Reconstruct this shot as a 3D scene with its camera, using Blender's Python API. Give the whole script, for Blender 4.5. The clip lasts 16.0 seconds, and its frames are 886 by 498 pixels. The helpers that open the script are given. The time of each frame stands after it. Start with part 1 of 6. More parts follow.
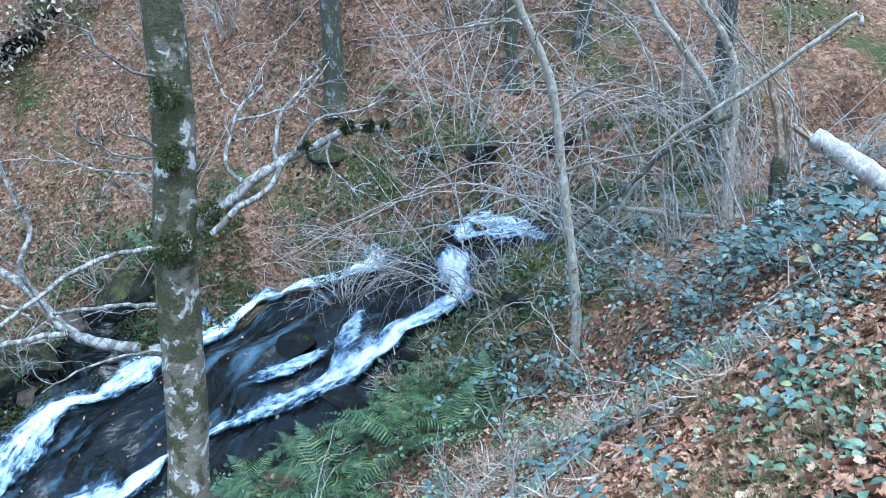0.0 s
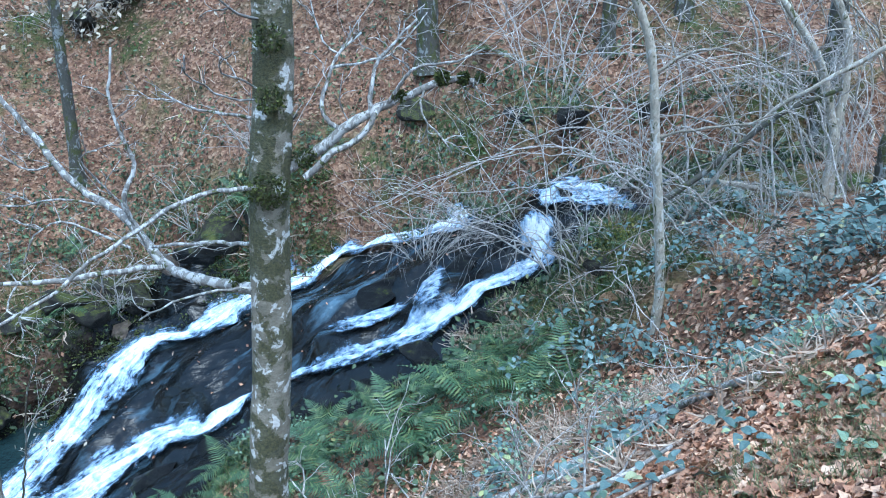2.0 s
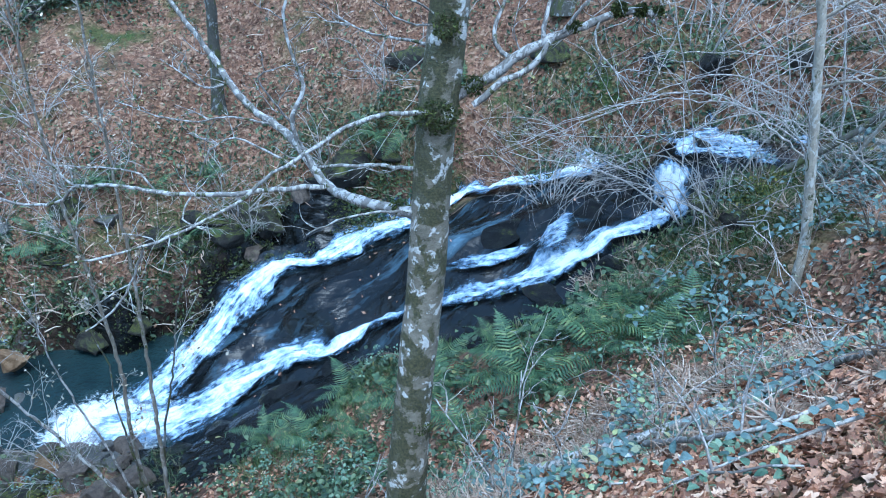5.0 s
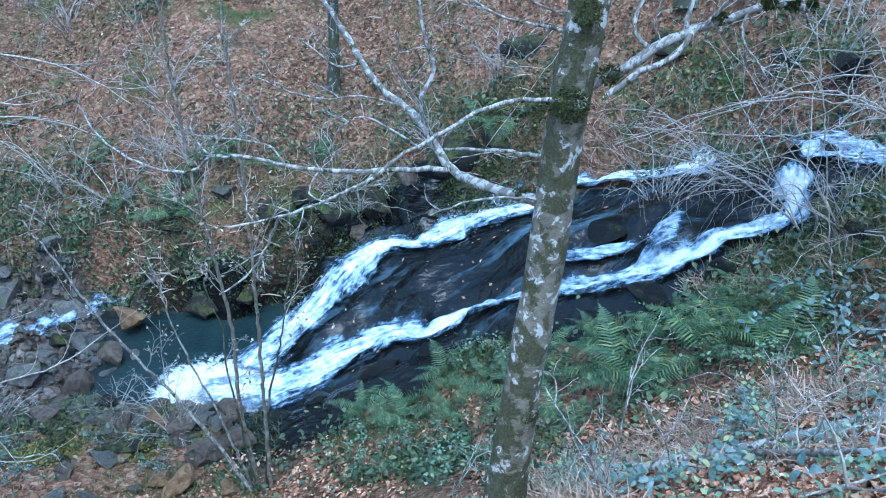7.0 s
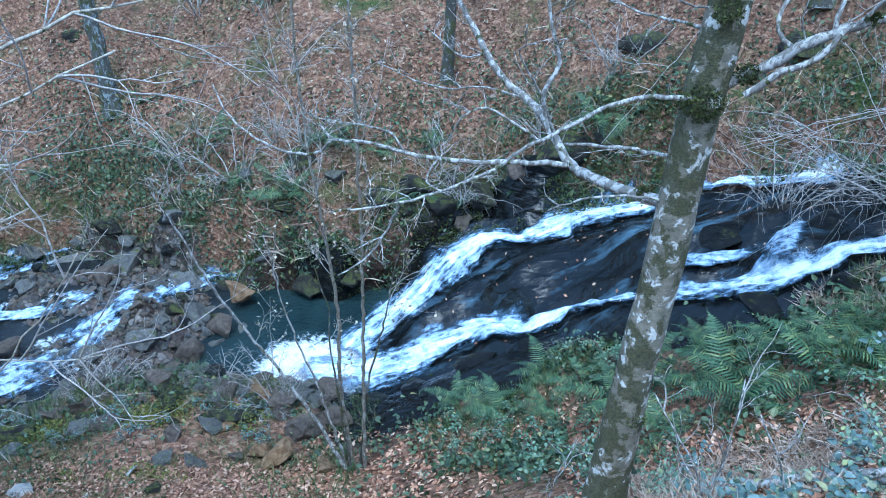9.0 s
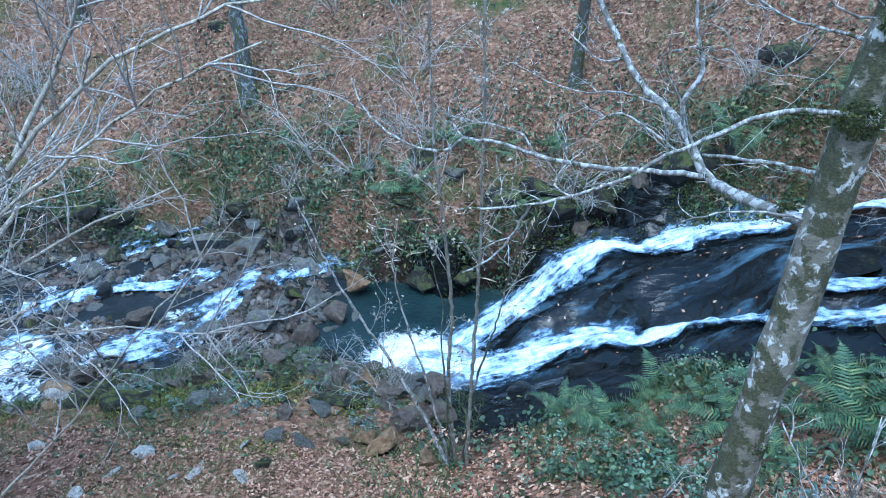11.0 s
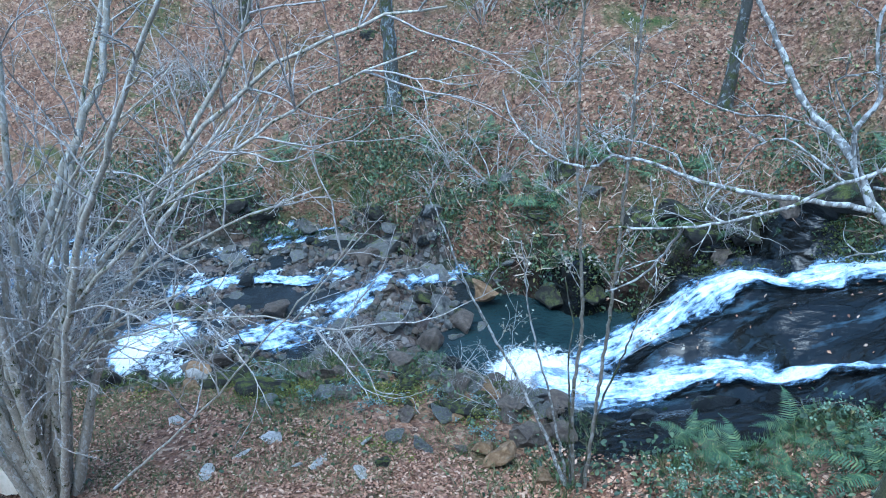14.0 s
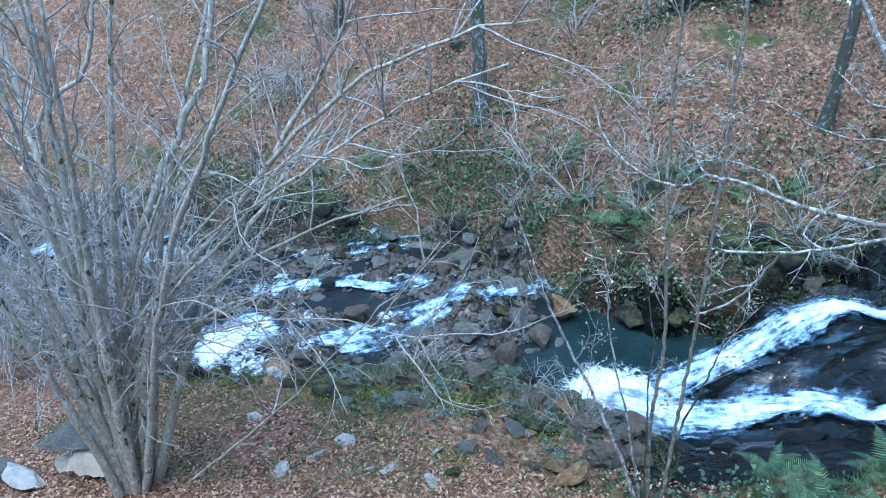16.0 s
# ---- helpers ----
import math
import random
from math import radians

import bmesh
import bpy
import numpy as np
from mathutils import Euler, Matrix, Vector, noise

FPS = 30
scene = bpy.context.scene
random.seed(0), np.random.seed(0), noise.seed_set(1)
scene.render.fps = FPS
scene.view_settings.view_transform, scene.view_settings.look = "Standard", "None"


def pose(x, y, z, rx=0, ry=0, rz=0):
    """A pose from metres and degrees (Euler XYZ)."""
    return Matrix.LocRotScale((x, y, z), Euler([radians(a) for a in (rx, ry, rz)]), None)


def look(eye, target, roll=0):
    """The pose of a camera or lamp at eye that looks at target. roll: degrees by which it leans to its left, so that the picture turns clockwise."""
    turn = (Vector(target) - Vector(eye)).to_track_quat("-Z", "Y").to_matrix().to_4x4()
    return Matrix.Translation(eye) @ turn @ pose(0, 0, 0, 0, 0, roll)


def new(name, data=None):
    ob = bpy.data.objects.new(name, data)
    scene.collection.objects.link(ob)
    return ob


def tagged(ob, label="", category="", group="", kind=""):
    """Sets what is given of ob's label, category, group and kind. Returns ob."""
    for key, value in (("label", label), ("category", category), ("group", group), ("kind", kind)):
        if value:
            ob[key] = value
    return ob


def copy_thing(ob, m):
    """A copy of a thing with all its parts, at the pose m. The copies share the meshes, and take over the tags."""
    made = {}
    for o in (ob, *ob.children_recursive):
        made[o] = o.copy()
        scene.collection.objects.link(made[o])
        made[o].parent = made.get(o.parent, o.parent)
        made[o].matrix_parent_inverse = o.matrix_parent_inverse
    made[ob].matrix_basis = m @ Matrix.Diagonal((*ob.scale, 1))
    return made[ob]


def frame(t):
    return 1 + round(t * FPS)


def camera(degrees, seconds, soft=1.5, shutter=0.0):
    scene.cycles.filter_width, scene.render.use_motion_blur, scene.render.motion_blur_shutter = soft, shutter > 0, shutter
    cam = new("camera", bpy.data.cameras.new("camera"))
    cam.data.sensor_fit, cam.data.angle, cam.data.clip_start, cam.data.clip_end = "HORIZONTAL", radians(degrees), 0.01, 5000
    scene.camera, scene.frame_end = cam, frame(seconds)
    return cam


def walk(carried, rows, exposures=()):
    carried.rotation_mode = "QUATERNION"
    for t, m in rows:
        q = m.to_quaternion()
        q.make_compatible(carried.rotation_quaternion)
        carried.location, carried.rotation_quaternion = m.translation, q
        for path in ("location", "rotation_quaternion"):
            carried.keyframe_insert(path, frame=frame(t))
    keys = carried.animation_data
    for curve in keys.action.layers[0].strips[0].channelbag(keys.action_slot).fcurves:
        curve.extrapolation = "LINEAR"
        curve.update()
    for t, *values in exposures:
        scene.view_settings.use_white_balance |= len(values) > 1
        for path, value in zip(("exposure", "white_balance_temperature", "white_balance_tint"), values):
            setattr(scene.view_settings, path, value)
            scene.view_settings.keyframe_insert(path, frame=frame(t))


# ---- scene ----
cam = camera(58.2, 16.0, soft=1.0)
PATH = [
    (0.0, 0.0, 0.0, 4.5, 69.069, 0.838, -26.434),
    (0.5, -0.0285, 0.0049, 4.4868, 68.515, 0.449, -24.274),
    (1.0, -0.037, 0.0025, 4.4752, 67.814, 0.569, -22.849),
    (1.5, -0.0375, -0.0027, 4.4647, 67.472, 0.192, -21.924),
    (2.0, -0.0434, -0.0095, 4.4416, 66.574, -0.235, -19.77),
    (2.5, -0.1043, -0.0033, 4.4325, 66.117, 0.242, -18.799),
    (3.0, -0.1632, -0.009, 4.4142, 65.543, 0.219, -17.999),
    (3.5, -0.2151, -0.0227, 4.403, 64.819, 0.316, -16.523),
    (4.0, -0.2686, -0.0193, 4.3887, 63.822, 0.064, -14.749),
    (6.5, -0.5359, -0.0104, 4.3627, 62.09, -0.693, -5.671),
    (7.0, -0.5671, -0.0097, 4.3597, 61.781, -0.67, -3.536),
    (7.5, -0.6005, -0.0067, 4.353, 61.642, -0.739, -1.439),
    (8.0, -0.6289, -0.0063, 4.3494, 61.55, -0.859, 0.466),
    (8.5, -0.6603, -0.0076, 4.349, 61.597, -0.879, 2.241),
    (9.0, -0.6812, -0.0027, 4.3446, 61.222, -0.487, 4.356),
    (9.5, -0.6961, 0.0015, 4.3404, 61.258, -0.107, 6.722),
    (10.0, -0.7199, -0.0029, 4.3409, 61.219, -0.326, 9.215),
    (12.5, -0.8447, -0.0398, 4.3386, 61.622, 0.279, 18.248),
    (13.0, -0.8613, -0.055, 4.3414, 61.822, 0.227, 19.932),
    (13.5, -0.8701, -0.0612, 4.3429, 61.962, 0.442, 21.561),
    (14.0, -0.8761, -0.0573, 4.3395, 62.114, 0.19, 23.335),
    (14.5, -0.8843, -0.0649, 4.3418, 62.282, 0.271, 24.742),
    (15.0, -0.8833, -0.0741, 4.3408, 62.557, 0.493, 26.138),
    (15.5, -0.8962, -0.0734, 4.3359, 62.671, 0.286, 27.77),
    (16.0, -0.9146, -0.0681, 4.3386, 62.941, 0.345, 29.642),
]
EXPOSURES = [(0, 1.34, 4980, -1), (2.5, 1.29, 4930, -1), (4, 1.19, 4680, -1), (8.5, 1.17, 4610, -1), (16, 1.21, 4640, -2)]
walk(cam, [(t, pose(x, y, z, rx, ry, rz)) for t, x, y, z, rx, ry, rz in PATH], EXPOSURES)

# ---- daylight: overcast late-autumn sky in a ravine ----
world = bpy.data.worlds.new("overcast_sky")
world.use_nodes = True
scene.world = world
wn, wl = world.node_tree.nodes, world.node_tree.links
sky = wn.new("ShaderNodeTexSky")
sky.sky_type, sky.sun_disc = "NISHITA", False
sky.sun_elevation, sky.sun_rotation = radians(70), radians(180)
sky.air_density, sky.dust_density, sky.ozone_density = 1.6, 3.0, 2.0
wl.new(sky.outputs["Color"], wn["Background"].inputs["Color"])
wn["Background"].inputs["Strength"].default_value = 0.15

sun_data = bpy.data.lights.new("sun", "SUN")
sun_data.energy, sun_data.angle, sun_data.color = 1.2, radians(40), (1.0, 0.97, 0.93)
sun = new("sun", sun_data)
sun.matrix_basis = look((0, -6, 30), (0, 5, 0))

# ---- materials ----
def shader(name):
    m = bpy.data.materials.new(name)
    m.use_nodes = True
    nt = m.node_tree
    return m, nt, nt.nodes["Principled BSDF"]


def node(nt, kind, **values):
    n = nt.nodes.new(kind)
    for key, value in values.items():
        n.inputs[key].default_value = value
    return n


def coords(nt, stretch=(1, 1, 1)):
    tc = nt.nodes.new("ShaderNodeTexCoord")
    mp = nt.nodes.new("ShaderNodeMapping")
    mp.inputs["Scale"].default_value = stretch
    nt.links.new(tc.outputs["Object"], mp.inputs["Vector"])
    return mp.outputs["Vector"]


def noise_tex(nt, vec, scale, detail=5.0, rough=0.6, warp=0.0):
    n = node(nt, "ShaderNodeTexNoise", Scale=scale, Detail=detail, Roughness=rough, Distortion=warp)
    nt.links.new(vec, n.inputs["Vector"])
    return n.outputs["Fac"]


def ramp(nt, fac, *stops):
    r = nt.nodes.new("ShaderNodeValToRGB")
    els = r.color_ramp.elements
    while len(els) < len(stops):
        els.new(0.5)
    for e, (p, c) in zip(els, stops):
        e.position, e.color = p, (c, c, c, 1) if isinstance(c, (int, float)) else (*c, 1)
    nt.links.new(fac, r.inputs["Fac"])
    return r.outputs["Color"]


def mix(nt, fac, a, b, mode="MIX"):
    m = nt.nodes.new("ShaderNodeMix")
    m.data_type, m.blend_type = "RGBA", mode
    for socket, value in ((m.inputs[0], fac), (m.inputs[6], a), (m.inputs[7], b)):
        if isinstance(value, bpy.types.NodeSocket):
            nt.links.new(value, socket)
        elif isinstance(value, (int, float)):
            socket.default_value = value
        else:
            socket.default_value = (*value, 1)
    return m.outputs[2]


def bump(nt, bsdf, height, strength=0.5, distance=0.02):
    b = node(nt, "ShaderNodeBump", Strength=strength, Distance=distance)
    nt.links.new(height, b.inputs["Height"])
    nt.links.new(b.outputs["Normal"], bsdf.inputs["Normal"])


def upness(nt):
    g = nt.nodes.new("ShaderNodeNewGeometry")
    s = nt.nodes.new("ShaderNodeSeparateXYZ")
    nt.links.new(g.outputs["Normal"], s.inputs["Vector"])
    return s.outputs["Z"]


def island(nt):
    return nt.nodes.new("ShaderNodeNewGeometry").outputs["Random Per Island"]


def ground_material():
    """Forest floor: matted brown leaves, soil and moss; wet dark rock where the 'wet' attribute says so."""
    m, nt, b = shader("forest_floor")
    vec = coords(nt)
    vor = node(nt, "ShaderNodeTexVoronoi", Scale=11.0, Randomness=1.0)
    vor2 = node(nt, "ShaderNodeTexVoronoi", Scale=19.0, Randomness=1.0)
    warp = node(nt, "ShaderNodeTexNoise", Scale=7.0, Detail=3.0)
    nt.links.new(vec, warp.inputs["Vector"])
    shifted = mix(nt, 0.12, vec, warp.outputs["Color"], "ADD")
    nt.links.new(shifted, vor.inputs["Vector"]), nt.links.new(shifted, vor2.inputs["Vector"])
    sep = nt.nodes.new("ShaderNodeSeparateColor")
    nt.links.new(vor.outputs["Color"], sep.inputs["Color"])
    sep2 = nt.nodes.new("ShaderNodeSeparateColor")
    nt.links.new(vor2.outputs["Color"], sep2.inputs["Color"])
    leaf = ramp(nt, sep.outputs[0], (0.0, (0.060, 0.033, 0.020)), (0.35, (0.135, 0.071, 0.042)),
                (0.7, (0.225, 0.127, 0.075)), (1.0, (0.36, 0.255, 0.175)))
    leaf2 = ramp(nt, sep2.outputs[0], (0.0, (0.06, 0.034, 0.023)), (0.5, (0.165, 0.09, 0.058)), (1.0, (0.28, 0.18, 0.122)))
    leaf = mix(nt, ramp(nt, noise_tex(nt, vec, 9.0, 3), (0.42, 0), (0.58, 1)), leaf, leaf2)
    soil = ramp(nt, noise_tex(nt, vec, 25, 6), (0.3, (0.014, 0.010, 0.007)), (0.7, (0.06, 0.042, 0.028)))
    green = ramp(nt, noise_tex(nt, vec, 30, 6), (0.3, (0.018, 0.032, 0.010)), (0.75, (0.075, 0.115, 0.028)))
    patch = ramp(nt, noise_tex(nt, vec, 0.9, 7, 0.65), (0.56, 0), (0.72, 1))
    green_patch = ramp(nt, noise_tex(nt, vec, 0.55, 8, 0.7, 0.3), (0.50, 0), (0.62, 1))
    col = mix(nt, patch, leaf, soil)
    moss_at = nt.nodes.new("ShaderNodeAttribute")
    moss_at.attribute_name = "moss"
    mossy = nt.nodes.new("ShaderNodeMath")
    mossy.operation = "MULTIPLY"
    nt.links.new(green_patch, mossy.inputs[0]), nt.links.new(moss_at.outputs["Fac"], mossy.inputs[1])
    col = mix(nt, mossy.outputs[0], col, green)
    wet_at = nt.nodes.new("ShaderNodeAttribute")
    wet_at.attribute_name = "wet"
    rock_vec = coords(nt, (1, 2.2, 2.2))
    rock = ramp(nt, noise_tex(nt, rock_vec, 3.5, 9, 0.68, 0.6), (0.3, (0.001, 0.001, 0.001)), (0.55, (0.005, 0.006, 0.006)),
                (0.8, (0.030, 0.032, 0.032)))
    rock = mix(nt, ramp(nt, noise_tex(nt, vec, 2.1, 6, 0.6), (0.55, 0), (0.72, 0.4)), rock, (0.026, 0.020, 0.014))
    gravel_at = nt.nodes.new("ShaderNodeAttribute")
    gravel_at.attribute_name = "gravel"
    cobble = node(nt, "ShaderNodeTexVoronoi", Scale=6.5, Randomness=1.0)
    cobble.feature = "DISTANCE_TO_EDGE"
    cobble_tone = node(nt, "ShaderNodeTexVoronoi", Scale=6.5, Randomness=1.0)
    nt.links.new(shifted, cobble.inputs["Vector"]), nt.links.new(shifted, cobble_tone.inputs["Vector"])
    tone = nt.nodes.new("ShaderNodeSeparateColor")
    nt.links.new(cobble_tone.outputs["Color"], tone.inputs["Color"])
    gravel = ramp(nt, tone.outputs[0], (0.0, (0.02, 0.02, 0.02)), (0.4, (0.066, 0.064, 0.06)), (0.7, (0.11, 0.085, 0.06)), (1.0, (0.21, 0.205, 0.195)))
    # shade in the gaps between cobbles, painted as near-black edges
    gravel = mix(nt, ramp(nt, cobble.outputs["Distance"], (0.0, 0.95), (0.14, 0)), gravel, (0.006, 0.006, 0.006))
    gravel = mix(nt, 0.5, gravel, ramp(nt, noise_tex(nt, vec, 14, 9, 0.8), (0.35, 0.25), (0.7, 1.4)), "MULTIPLY")
    rock = mix(nt, gravel_at.outputs["Fac"], rock, gravel)
    # thin sheets of water sliding over the slab, blue sky sheen painted in
    film_at = nt.nodes.new("ShaderNodeAttribute")
    film_at.attribute_name = "film"
    slide = nt.nodes.new("ShaderNodeMath")
    slide.operation = "MULTIPLY"
    slant = nt.nodes.new("ShaderNodeMapping")
    slant.inputs["Rotation"].default_value = (0, 0, radians(-28.7))
    slant.inputs["Scale"].default_value = (0.6, 1.9, 0.6)
    nt.links.new(vec, slant.inputs["Vector"])
    nt.links.new(ramp(nt, noise_tex(nt, slant.outputs["Vector"], 1.25, 7, 0.62, 0.1), (0.53, 0), (0.76, 0.7)), slide.inputs[0])
    nt.links.new(film_at.outputs["Fac"], slide.inputs[1])
    rock = mix(nt, slide.outputs[0], rock, (0.15, 0.25, 0.34))
    col = mix(nt, wet_at.outputs["Fac"], col, rock)
    nt.links.new(col, b.inputs["Base Color"])
    rough = mix(nt, wet_at.outputs["Fac"], (0.85, 0.85, 0.85), ramp(nt, noise_tex(nt, vec, 5, 6), (0.35, 0.07), (0.7, 0.34)))
    spec = mix(nt, wet_at.outputs["Fac"], (0.2, 0.2, 0.2), (0.36, 0.36, 0.36))
    nt.links.new(spec, b.inputs["Specular IOR Level"])
    nt.links.new(rough, b.inputs["Roughness"])
    height = mix(nt, wet_at.outputs["Fac"], mix(nt, 0.5, vor.outputs["Distance"], vor2.outputs["Distance"]), noise_tex(nt, rock_vec, 3.0, 5, 0.5, 0.3))
    bump(nt, b, height, 1.0, 0.05)
    return m


def rock_material(name, dark, mid, light, moss, rough=0.55, lichen=0.0, low=0.38):
    m, nt, b = shader(name)
    vec = coords(nt)
    tone = ramp(nt, noise_tex(nt, vec, 6, 10, 0.7, 0.4), (0.28, dark), (0.5, mid), (0.78, light))
    info = nt.nodes.new("ShaderNodeObjectInfo")
    tone = mix(nt, 0.55, tone, ramp(nt, info.outputs["Random"], (0, low), (1, 1.0)), "MULTIPLY")
    if lichen:
        tone = mix(nt, ramp(nt, noise_tex(nt, vec, 13, 6, 0.6), (0.62, 0), (0.68, lichen)), tone, (0.42, 0.42, 0.38))
    if moss:
        fac = nt.nodes.new("ShaderNodeMath")
        fac.operation = "MULTIPLY"
        nt.links.new(ramp(nt, upness(nt), (0.35, 0), (0.9, 1)), fac.inputs[0])
        nt.links.new(ramp(nt, noise_tex(nt, vec, 5.5, 9, 0.75, 0.5), (0.62 - 0.3 * moss, 0), (0.70 - 0.3 * moss, 1)), fac.inputs[1])
        green = ramp(nt, noise_tex(nt, vec, 40, 5), (0.3, (0.026, 0.038, 0.008)), (0.75, (0.16, 0.175, 0.035)))
        tone = mix(nt, fac.outputs[0], tone, green)
    nt.links.new(tone, b.inputs["Base Color"])
    b.inputs["Roughness"].default_value = rough
    b.inputs["Specular IOR Level"].default_value = 0.3
    bump(nt, b, noise_tex(nt, vec, 11, 12, 0.78), 1.0, 0.08)
    return m


def bark_material(name, base, pale, moss, scale=1.0, spots=0.5):
    """Smooth beech-like bark: grey-brown with pale lichen patches and moss."""
    m, nt, b = shader(name)
    vec = coords(nt, (1, 1, 0.55))
    tone = ramp(nt, noise_tex(nt, vec, 22 * scale, 8, 0.7), (0.3, tuple(c * 0.45 for c in base)), (0.7, base))
    spot = ramp(nt, noise_tex(nt, vec, 9 * scale, 5, 0.62, 0.6), (0.62 - 0.2 * spots, 0), (0.66 - 0.2 * spots, 1))
    col = mix(nt, spot, tone, mix(nt, noise_tex(nt, vec, 40 * scale, 4), pale, tuple(c * 0.6 for c in pale)))
    if moss:
        green = ramp(nt, noise_tex(nt, vec, 60 * scale, 5), (0.3, (0.018, 0.022, 0.008)), (0.75, (0.10, 0.11, 0.03)))
        amount = noise_tex(nt, vec, 6.5 * scale, 6, 0.66, 0.4)
        col = mix(nt, ramp(nt, amount, (0.62 - 0.2 * moss, 0), (0.67 - 0.2 * moss, 1)), col, green)
    nt.links.new(col, b.inputs["Base Color"])
    b.inputs["Roughness"].default_value = 0.8
    bump(nt, b, noise_tex(nt, vec, 30 * scale, 8, 0.7), 0.6, 0.015)
    return m


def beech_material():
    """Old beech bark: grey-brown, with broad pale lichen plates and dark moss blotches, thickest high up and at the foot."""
    m, nt, b = shader("lichened_beech_bark")
    vec = coords(nt)
    tone = ramp(nt, noise_tex(nt, vec, 16, 8, 0.7), (0.3, (0.10, 0.09, 0.066)), (0.7, (0.29, 0.265, 0.205)))
    pale = ramp(nt, noise_tex(nt, vec, 45, 5, 0.7), (0.3, (0.42, 0.42, 0.39)), (0.7, (0.72, 0.73, 0.71)))
    col = mix(nt, ramp(nt, noise_tex(nt, vec, 8.5, 5, 0.6, 0.5), (0.53, 0), (0.565, 1)), tone, pale)
    col = mix(nt, ramp(nt, noise_tex(nt, coords(nt, (1, 1, 1.6)), 24, 4, 0.6), (0.66, 0), (0.69, 1)), col, (0.62, 0.63, 0.62))
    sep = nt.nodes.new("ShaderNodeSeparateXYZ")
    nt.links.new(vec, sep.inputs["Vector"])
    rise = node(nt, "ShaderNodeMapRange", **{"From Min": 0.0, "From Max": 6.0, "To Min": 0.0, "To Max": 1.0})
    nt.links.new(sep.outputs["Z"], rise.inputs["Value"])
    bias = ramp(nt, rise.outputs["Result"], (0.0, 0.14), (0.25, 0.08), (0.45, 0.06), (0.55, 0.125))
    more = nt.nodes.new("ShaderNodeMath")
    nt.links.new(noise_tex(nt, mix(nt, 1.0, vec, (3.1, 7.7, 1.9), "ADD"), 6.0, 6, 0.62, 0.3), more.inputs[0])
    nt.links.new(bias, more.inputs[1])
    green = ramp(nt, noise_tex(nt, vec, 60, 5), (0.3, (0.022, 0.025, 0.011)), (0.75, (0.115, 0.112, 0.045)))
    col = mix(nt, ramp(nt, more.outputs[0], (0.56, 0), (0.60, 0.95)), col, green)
    nt.links.new(col, b.inputs["Base Color"])
    b.inputs["Roughness"].default_value = 0.85
    bump(nt, b, noise_tex(nt, coords(nt, (1, 1, 2.5)), 30, 8, 0.7), 0.9, 0.02)
    return m


def leaf_material(name, stops, rough=0.6, coat=0.0):
    m, nt, b = shader(name)
    vec = coords(nt)
    blotch = ramp(nt, noise_tex(nt, vec, 45, 5, 0.7), (0.3, 0.72), (0.62, 1.0))
    nt.links.new(mix(nt, 0.75, ramp(nt, island(nt), *stops), blotch, "MULTIPLY"), b.inputs["Base Color"])
    bump(nt, b, noise_tex(nt, vec, 60, 4, 0.6), 0.5, 0.02)
    b.inputs["Roughness"].default_value = rough
    b.inputs["Coat Weight"].default_value = coat
    b.inputs["Coat Roughness"].default_value = 0.3
    b.inputs["Subsurface Weight"].default_value = 0.0
    return m


def foam_material():
    """Broken white water: streaks of foam running along the flow over dark clear water."""
    m, nt, b = shader("white_water")
    uv = nt.nodes.new("ShaderNodeUVMap")
    uv.uv_map = "flow"
    mp = nt.nodes.new("ShaderNodeMapping")
    mp.inputs["Scale"].default_value = (4.5, 1.0, 1)
    nt.links.new(uv.outputs["UV"], mp.inputs["Vector"])
    streak = mix(nt, 0.4, noise_tex(nt, mp.outputs["Vector"], 1.9, 8, 0.66, 0.35), noise_tex(nt, coords(nt), 7.0, 8, 0.72, 0.3))
    at = nt.nodes.new("ShaderNodeAttribute")
    at.attribute_name = "foam"
    spread = nt.nodes.new("ShaderNodeMapRange")
    spread.clamp = False
    for key, value in (("From Min", 0.3), ("From Max", 0.7), ("To Min", 0.06), ("To Max", 0.94)):
        spread.inputs[key].default_value = value
    nt.links.new(streak, spread.inputs["Value"])
    add = nt.nodes.new("ShaderNodeMath")
    add.operation = "ADD"
    nt.links.new(spread.outputs["Result"], add.inputs[0]), nt.links.new(at.outputs["Fac"], add.inputs[1])
    fac = ramp(nt, add.outputs[0], (0.62, 0), (0.98, 1))
    nt.links.new(ramp(nt, add.outputs[0], (0.42, 0), (0.78, 1)), b.inputs["Alpha"])
    col = ramp(nt, add.outputs[0], (0.46, (0.03, 0.05, 0.075)), (0.64, (0.13, 0.20, 0.30)), (0.86, (0.38, 0.49, 0.63)), (1.08, (0.76, 0.82, 0.90)))
    nt.links.new(col, b.inputs["Base Color"])
    nt.links.new(ramp(nt, fac, (0, 0.08), (1, 0.6)), b.inputs["Roughness"])
    b.inputs["IOR"].default_value = 1.33
    bump(nt, b, streak, 1.0, 0.09)
    return m


